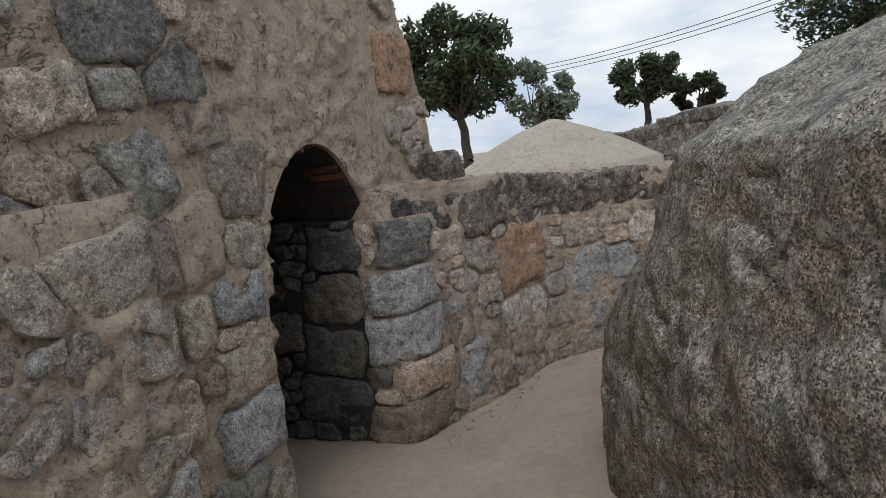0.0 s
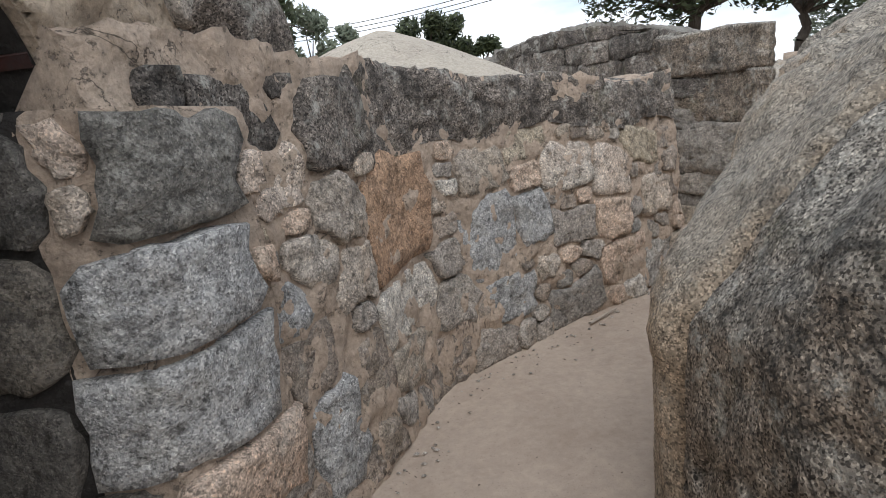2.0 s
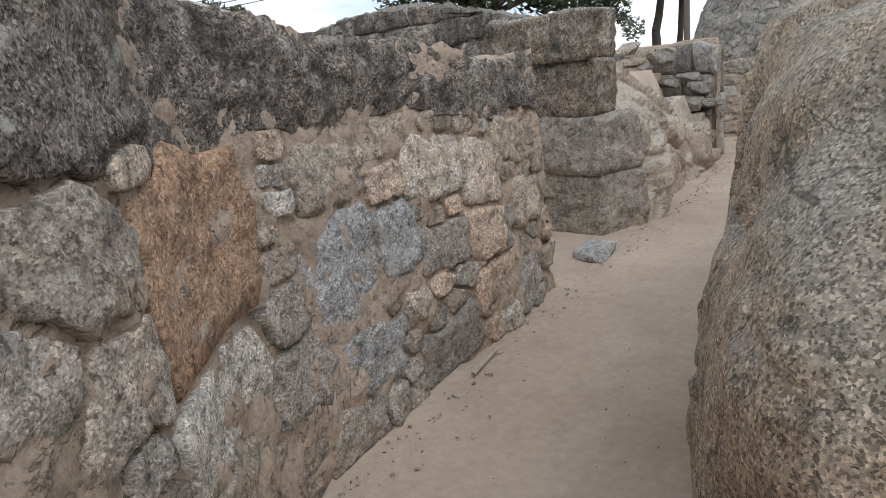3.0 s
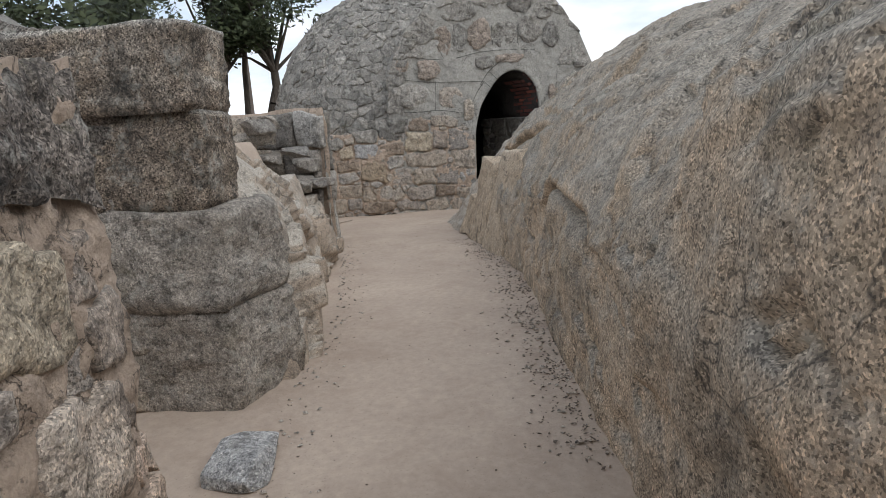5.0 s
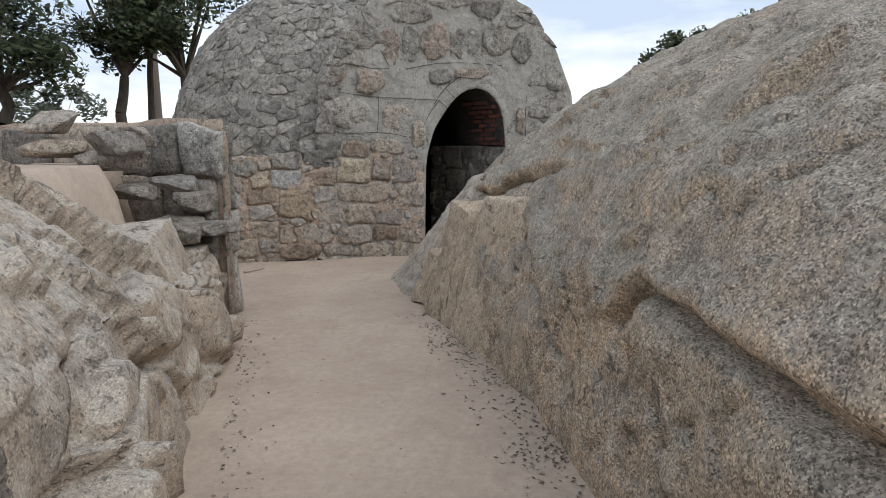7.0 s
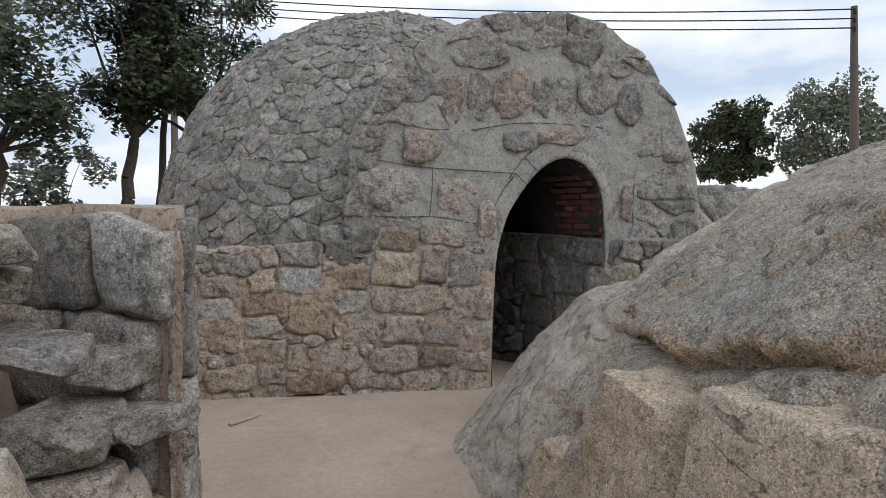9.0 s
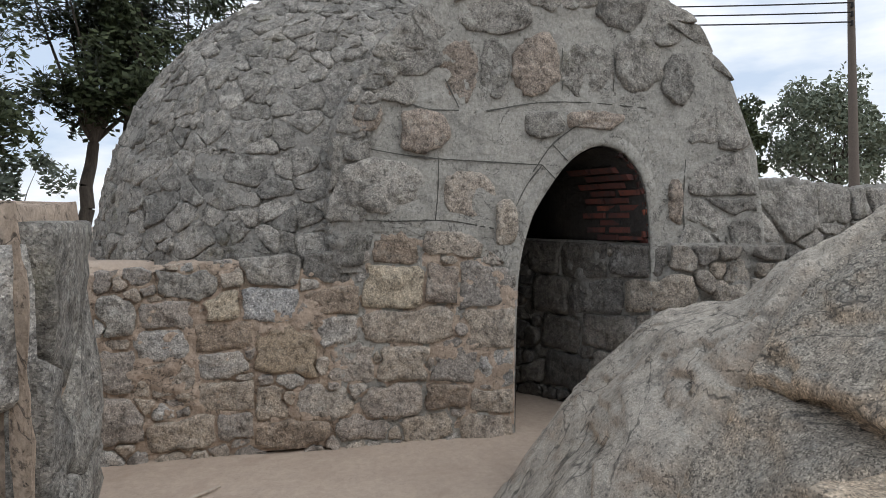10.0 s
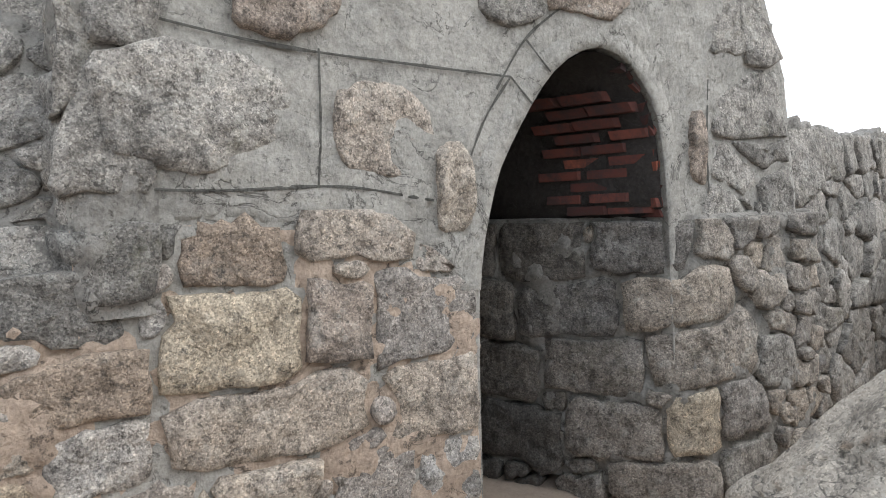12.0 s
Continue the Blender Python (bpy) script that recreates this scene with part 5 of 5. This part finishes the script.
tree("oak_tree", spot(E9, 56.0, 21, 1.2), 6.8, 1.5, 0.13, 20, 5000, MAT["leaf"], DARK, 7, 0.5, (0.2, -0.3))
tree("oak_tree", spot(E9, 58.5, 20, 1.2), 7.6, 2.3, 0.22, 36, 8500, MAT["leaf"], DARK, 8, 0.32, (0.3, -0.2))
tree("oak_tree", spot(E9, 45.5, 19, 1.2), 6.0, 2.3, 0.22, 34, 9000, MAT["leaf"], DARK, 9, 0.30)
tree("olive_bush", spot(E9, 49.5, 24, 1.2), 2.4, 1.6, 0.06, 14, 3000, MAT["olive"], "pale grey-green bush beyond the wall", 10, 0.1)
tree("oak_bush", spot(E9, 103.2, 30, 1.6), 4.4, 1.7, 0.12, 40, 9000, MAT["leaf"], "dark rounded evergreen bush", 11, 0.3)
tree("olive_tree", spot(E9, 111.0, 32, 1.6), 5.2, 2.6, 0.14, 40, 9000, MAT["olive"], "grey-green olive tree with an airy crown", 12, 0.2)


# ---------------------------------------------------------------- pole and cables
def pole(base, height, lean):
    top = tagged(new("utility_pole"), "leaning weathered wooden utility pole", "pole")
    b = Vector(base)
    t = b + Vector((lean[0], lean[1], height))
    v, f = [], []
    limb(v, f, b, t, 0.17, 0.10, 14)
    solid("post", v, f, MAT["pole"], top)
    v, f = [], []
    for k in range(3):
        c = t + Vector((0, 0, -0.25 - 0.28 * k))
        limb(v, f, c, c + Vector((-0.22, 0.05, 0.0)), 0.03, 0.03, 8)
        limb(v, f, c + Vector((-0.22, 0.05, -0.05)), c + Vector((-0.22, 0.05, 0.1)), 0.05, 0.04, 8)
    solid("bracket", v, f, MAT["cable"], top)
    return t


p_east = pole(spot(E9, 111.9, 26.0, 1.2), 7.2, (-0.3, 0.35))
p_north = pole(spot(E9, 57.5, 30.0, 1.2), 9.6, (0.0, 0.0))
p_west = pole((2.0, 62.0, 1.2), 7.6, (0.0, 0.0))


def cable(a, b, sag, r=0.022):
    v, f, n = [], [], 24
    at = [Vector(a).lerp(Vector(b), k / n) - Vector((0, 0, 4 * sag * (k / n) * (1 - k / n))) for k in range(n + 1)]
    for p, q in zip(at, at[1:]):
        limb(v, f, p, q, r, r, 6)
    tagged(solid("overhead_cable", v, f, MAT["cable"]), "black overhead cable strung between the poles", "cable", "overhead cables")


for k in range(3):
    o = Vector((-0.2, 0.05, -0.15 - 0.3 * k))
    cable(p_east + o, p_north + o, 0.35)
    cable(p_north + o, p_west + o, 1.9)


# ---------------------------------------------------------------- loose stones and litter
def boulder(name, centre, size, seed, material, label, turn=0.0, flat=1.0, sub=2):
    """An angular broken stone."""
    rg = random.Random(seed)
    bm = bmesh.new()
    for _ in range(22):
        c = Vector((rg.uniform(-1, 1), rg.uniform(-1, 1), rg.uniform(-1, 1)))
        c = c / max(abs(c.x), abs(c.y), abs(c.z)) * rg.uniform(0.82, 1.0)
        bm.verts.new(c)
    res = bmesh.ops.convex_hull(bm, input=bm.verts)
    bmesh.ops.delete(bm, geom=[v for v in bm.verts if not v.link_faces], context="VERTS")
    for v in bm.verts:
        v.co = Vector((v.co.x * size[0], v.co.y * size[1], v.co.z * size[2]))
    bmesh.ops.bevel(bm, geom=bm.edges[:], offset=min(size) * 0.09, segments=2, affect="EDGES", profile=0.5)
    bmesh.ops.triangulate(bm, faces=bm.faces)
    bmesh.ops.subdivide_edges(bm, edges=[e for e in bm.edges if e.calc_length() > 0.06], cuts=sub, use_grid_fill=True)
    ct, st = math.cos(turn), math.sin(turn)
    for v in bm.verts:
        c = v.co * (1 + 0.07 * fbm(v.co + Vector((seed, 0, 0)), 5.0, 3))
        v.co = Vector((centre[0] + ct * c.x - st * c.y, centre[1] + st * c.x + ct * c.y, centre[2] + c.z * flat))
    return tagged(part(name, bm, material, smooth=False), label, "stone")


def block(name, centre, size, seed, material, label, turn=0.0, lean=(0.0, 0.0)):
    """A broken block with flat faces, sharp but worn arrises and a knocked-off corner."""
    rg = random.Random(seed)
    bm = bmesh.new()
    for c in ((x, y, z) for x in (-1, 1) for y in (-1, 1) for z in (-1, 1)):
        q = Vector([k * rg.uniform(0.78, 1.06) for k in c])
        if c[2] > 0 and rg.random() < 0.45:
            bm.verts.new((q.x * 0.6, q.y, q.z))
            bm.verts.new((q.x, q.y * 0.7, q.z * 0.72))
        else:
            bm.verts.new(q)
    bmesh.ops.convex_hull(bm, input=bm.verts)
    bmesh.ops.delete(bm, geom=[v for v in bm.verts if not v.link_faces], context="VERTS")
    for v in bm.verts:
        v.co = Vector((v.co.x * size[0], v.co.y * size[1], v.co.z * size[2]))
    bmesh.ops.bevel(bm, geom=bm.edges[:], offset=min(size) * 0.05, segments=2, affect="EDGES", profile=0.6)
    bmesh.ops.triangulate(bm, faces=bm.faces)
    for _ in range(4):
        bmesh.ops.subdivide_edges(bm, edges=[e for e in bm.edges if e.calc_length() > 0.05], cuts=1)
        bmesh.ops.triangulate(bm, faces=bm.faces)
    ct, st = math.cos(turn), math.sin(turn)
    for v in bm.verts:
        p = v.co + Vector((seed, 0, 0))
        c = v.co * (1 + 0.09 * fbm(p, 2.6, 4)) + Vector((fbm(p, 14.0, 3), fbm(p + Vector((0, 9, 0)), 14.0, 3), fbm(p + Vector((0, 0, 9)), 14.0, 3))) * 0.006
        c.x, c.y = c.x + lean[0] * c.z, c.y + lean[1] * c.z
        v.co = Vector((centre[0] + ct * c.x - st * c.y, centre[1] + st * c.x + ct * c.y, centre[2] + c.z))
    return tagged(part(name, bm, material), label, "stone")


boulder("capstone", (-0.12, 5.62, 1.70), (0.26, 0.15, 0.12), 3.0, MAT["dark_top"], "dark loose capstone lying on the wall top", 0.6)
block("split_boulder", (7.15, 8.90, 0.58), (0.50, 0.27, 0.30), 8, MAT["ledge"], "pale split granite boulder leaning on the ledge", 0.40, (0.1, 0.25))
boulder("flat_stone", (3.55, 7.12, 0.03), (0.20, 0.13, 0.06), 5.0, MAT["blue"], "pale flat stone lying at the foot of the wall", 0.3)
block("split_slab", (8.61, 6.96, 0.40), (0.33, 0.29, 0.50), 12, MAT["tan_rock"], "tan granite block split from the outcrop", 0.50, (0.0, -0.25))
block("split_slab", (7.95, 6.65, 0.43), (0.36, 0.29, 0.56), 17, MAT["tan_rock"], "tan granite block split from the outcrop", 0.42, (0.0, -0.25))
block("split_chip", (9.06, 7.36, 0.20), (0.17, 0.14, 0.24), 19, MAT["tan_rock"], "small pale granite block fallen from the outcrop", 0.6, (0.0, -0.3))

# dry stones heaped between the ledge and the cross wall
rh = random.Random(9)
for k in range(16):
    x, y = 7.75 + rh.uniform(-0.25, 0.5), 9.15 + rh.uniform(-0.2, 0.9)
    z = 0.55 + 0.19 * (k % 5) + 0.25 * (y - 9.1)
    tagged(boulder("heaped_stone", (x, y, z), (rh.uniform(0.16, 0.28), rh.uniform(0.12, 0.2), rh.uniform(0.06, 0.11)), 30 + k, MAT["dry"], "flat grey granite stone heaped by the cross wall", rh.uniform(0, 3), sub=1), group="heaped stones")


# pebbles, crumbs and dry leaves on the path
def scatter(name, label, count, where, size, material, seed, leafy=False):
    rg = random.Random(seed)
    verts, faces = [], []
    for _ in range(count):
        x, y = where(rg)
        r = size * rg.uniform(0.4, 1.5)
        a = rg.uniform(0, 6.28)
        z = 0.012 * fbm((x, y, 5), 1.1, 3) + 0.004 - 0.07 * min(max((x - 7) / 4, 0), 1)
        k = len(verts)
        ex, ey = Vector((math.cos(a), math.sin(a), rg.uniform(-0.2, 0.3))) * r, Vector((-math.sin(a), math.cos(a), rg.uniform(-0.2, 0.3))) * r * (0.45 if leafy else 0.8)
        c = Vector((x, y, z + (0.004 if leafy else r * 0.2)))
        verts += [c - ex, c - ey, c + ex, c + ey, c + Vector((0, 0, r * (0.12 if leafy else 0.55))), c - Vector((0, 0, r * 0.4))]
        faces += [(k, k + 1, k + 4), (k + 1, k + 2, k + 4), (k + 2, k + 3, k + 4), (k + 3, k, k + 4), (k, k + 3, k + 5), (k + 3, k + 2, k + 5), (k + 2, k + 1, k + 5), (k + 1, k, k + 5)]
    tagged(solid(name, verts, faces, material, smooth=False), label, "litter", "", "stuff")


right_pts, _ = spline(R_FEET[4:13], 300)
left_pts, _ = spline([(-0.3, 4.7), (0.25, 5.4), (0.6, 5.85), (1.5, 6.3), (2.8, 6.8), (4.2, 7.28), (5.1, 7.5), (6.7, 8.13), (8.2, 8.78)], 300)


def near_right(rg):
    f = rg.uniform(0.30, 0.80)
    while fbm((f * 30, 0, 0), 1.0, 2) < rg.uniform(-0.5, 0.6):
        f = rg.uniform(0.30, 0.80)
    p = right_pts[int(f * 299)]
    q = abs(rg.gauss(0, 0.12))
    return p.x - 0.3 * q + rg.gauss(0, 0.05), p.y + q


def near_left(rg):
    p = left_pts[rg.randrange(300)]
    q = abs(rg.gauss(0, 0.1))
    return p.x + 0.35 * q, p.y - q


def anywhere(rg):
    a, b = left_pts[rg.randrange(300)], right_pts[rg.randrange(300)]
    k = min(range(0, 300, 6), key=lambda i: (left_pts[i] - b).length)
    p = left_pts[k].lerp(b, rg.random())
    return p.x, p.y


scatter("leaf_litter", "dark dry leaf crumbs along the foot of the rock", 1000, near_right, 0.009, MAT["litter"], 1, True)
scatter("leaf_litter", "dark dry leaf crumbs along the foot of the wall", 220, near_left, 0.007, MAT["litter"], 2, True)
scatter("gravel", "small pale pebbles along the foot of the wall", 260, near_left, 0.011, MAT["rubble"], 3)
scatter("gravel", "small pebbles along the foot of the rock", 350, near_right, 0.011, MAT["rubble"], 4)
scatter("gravel", "scattered grit on the path", 260, anywhere, 0.0045, MAT["litter"], 5)


def stick(a, b, r):
    v, f = [], []
    limb(v, f, Vector(a), Vector(b), r, r * 0.6, 7)
    tagged(solid("dry_stick", v, f, MAT["stick"]), "short bleached stick lying on the path", "stick")


stick((1.66, 6.28, 0.025), (1.92, 6.40, 0.03), 0.010)
stick((10.35, 9.78, -0.04), (10.62, 9.66, -0.04), 0.012)
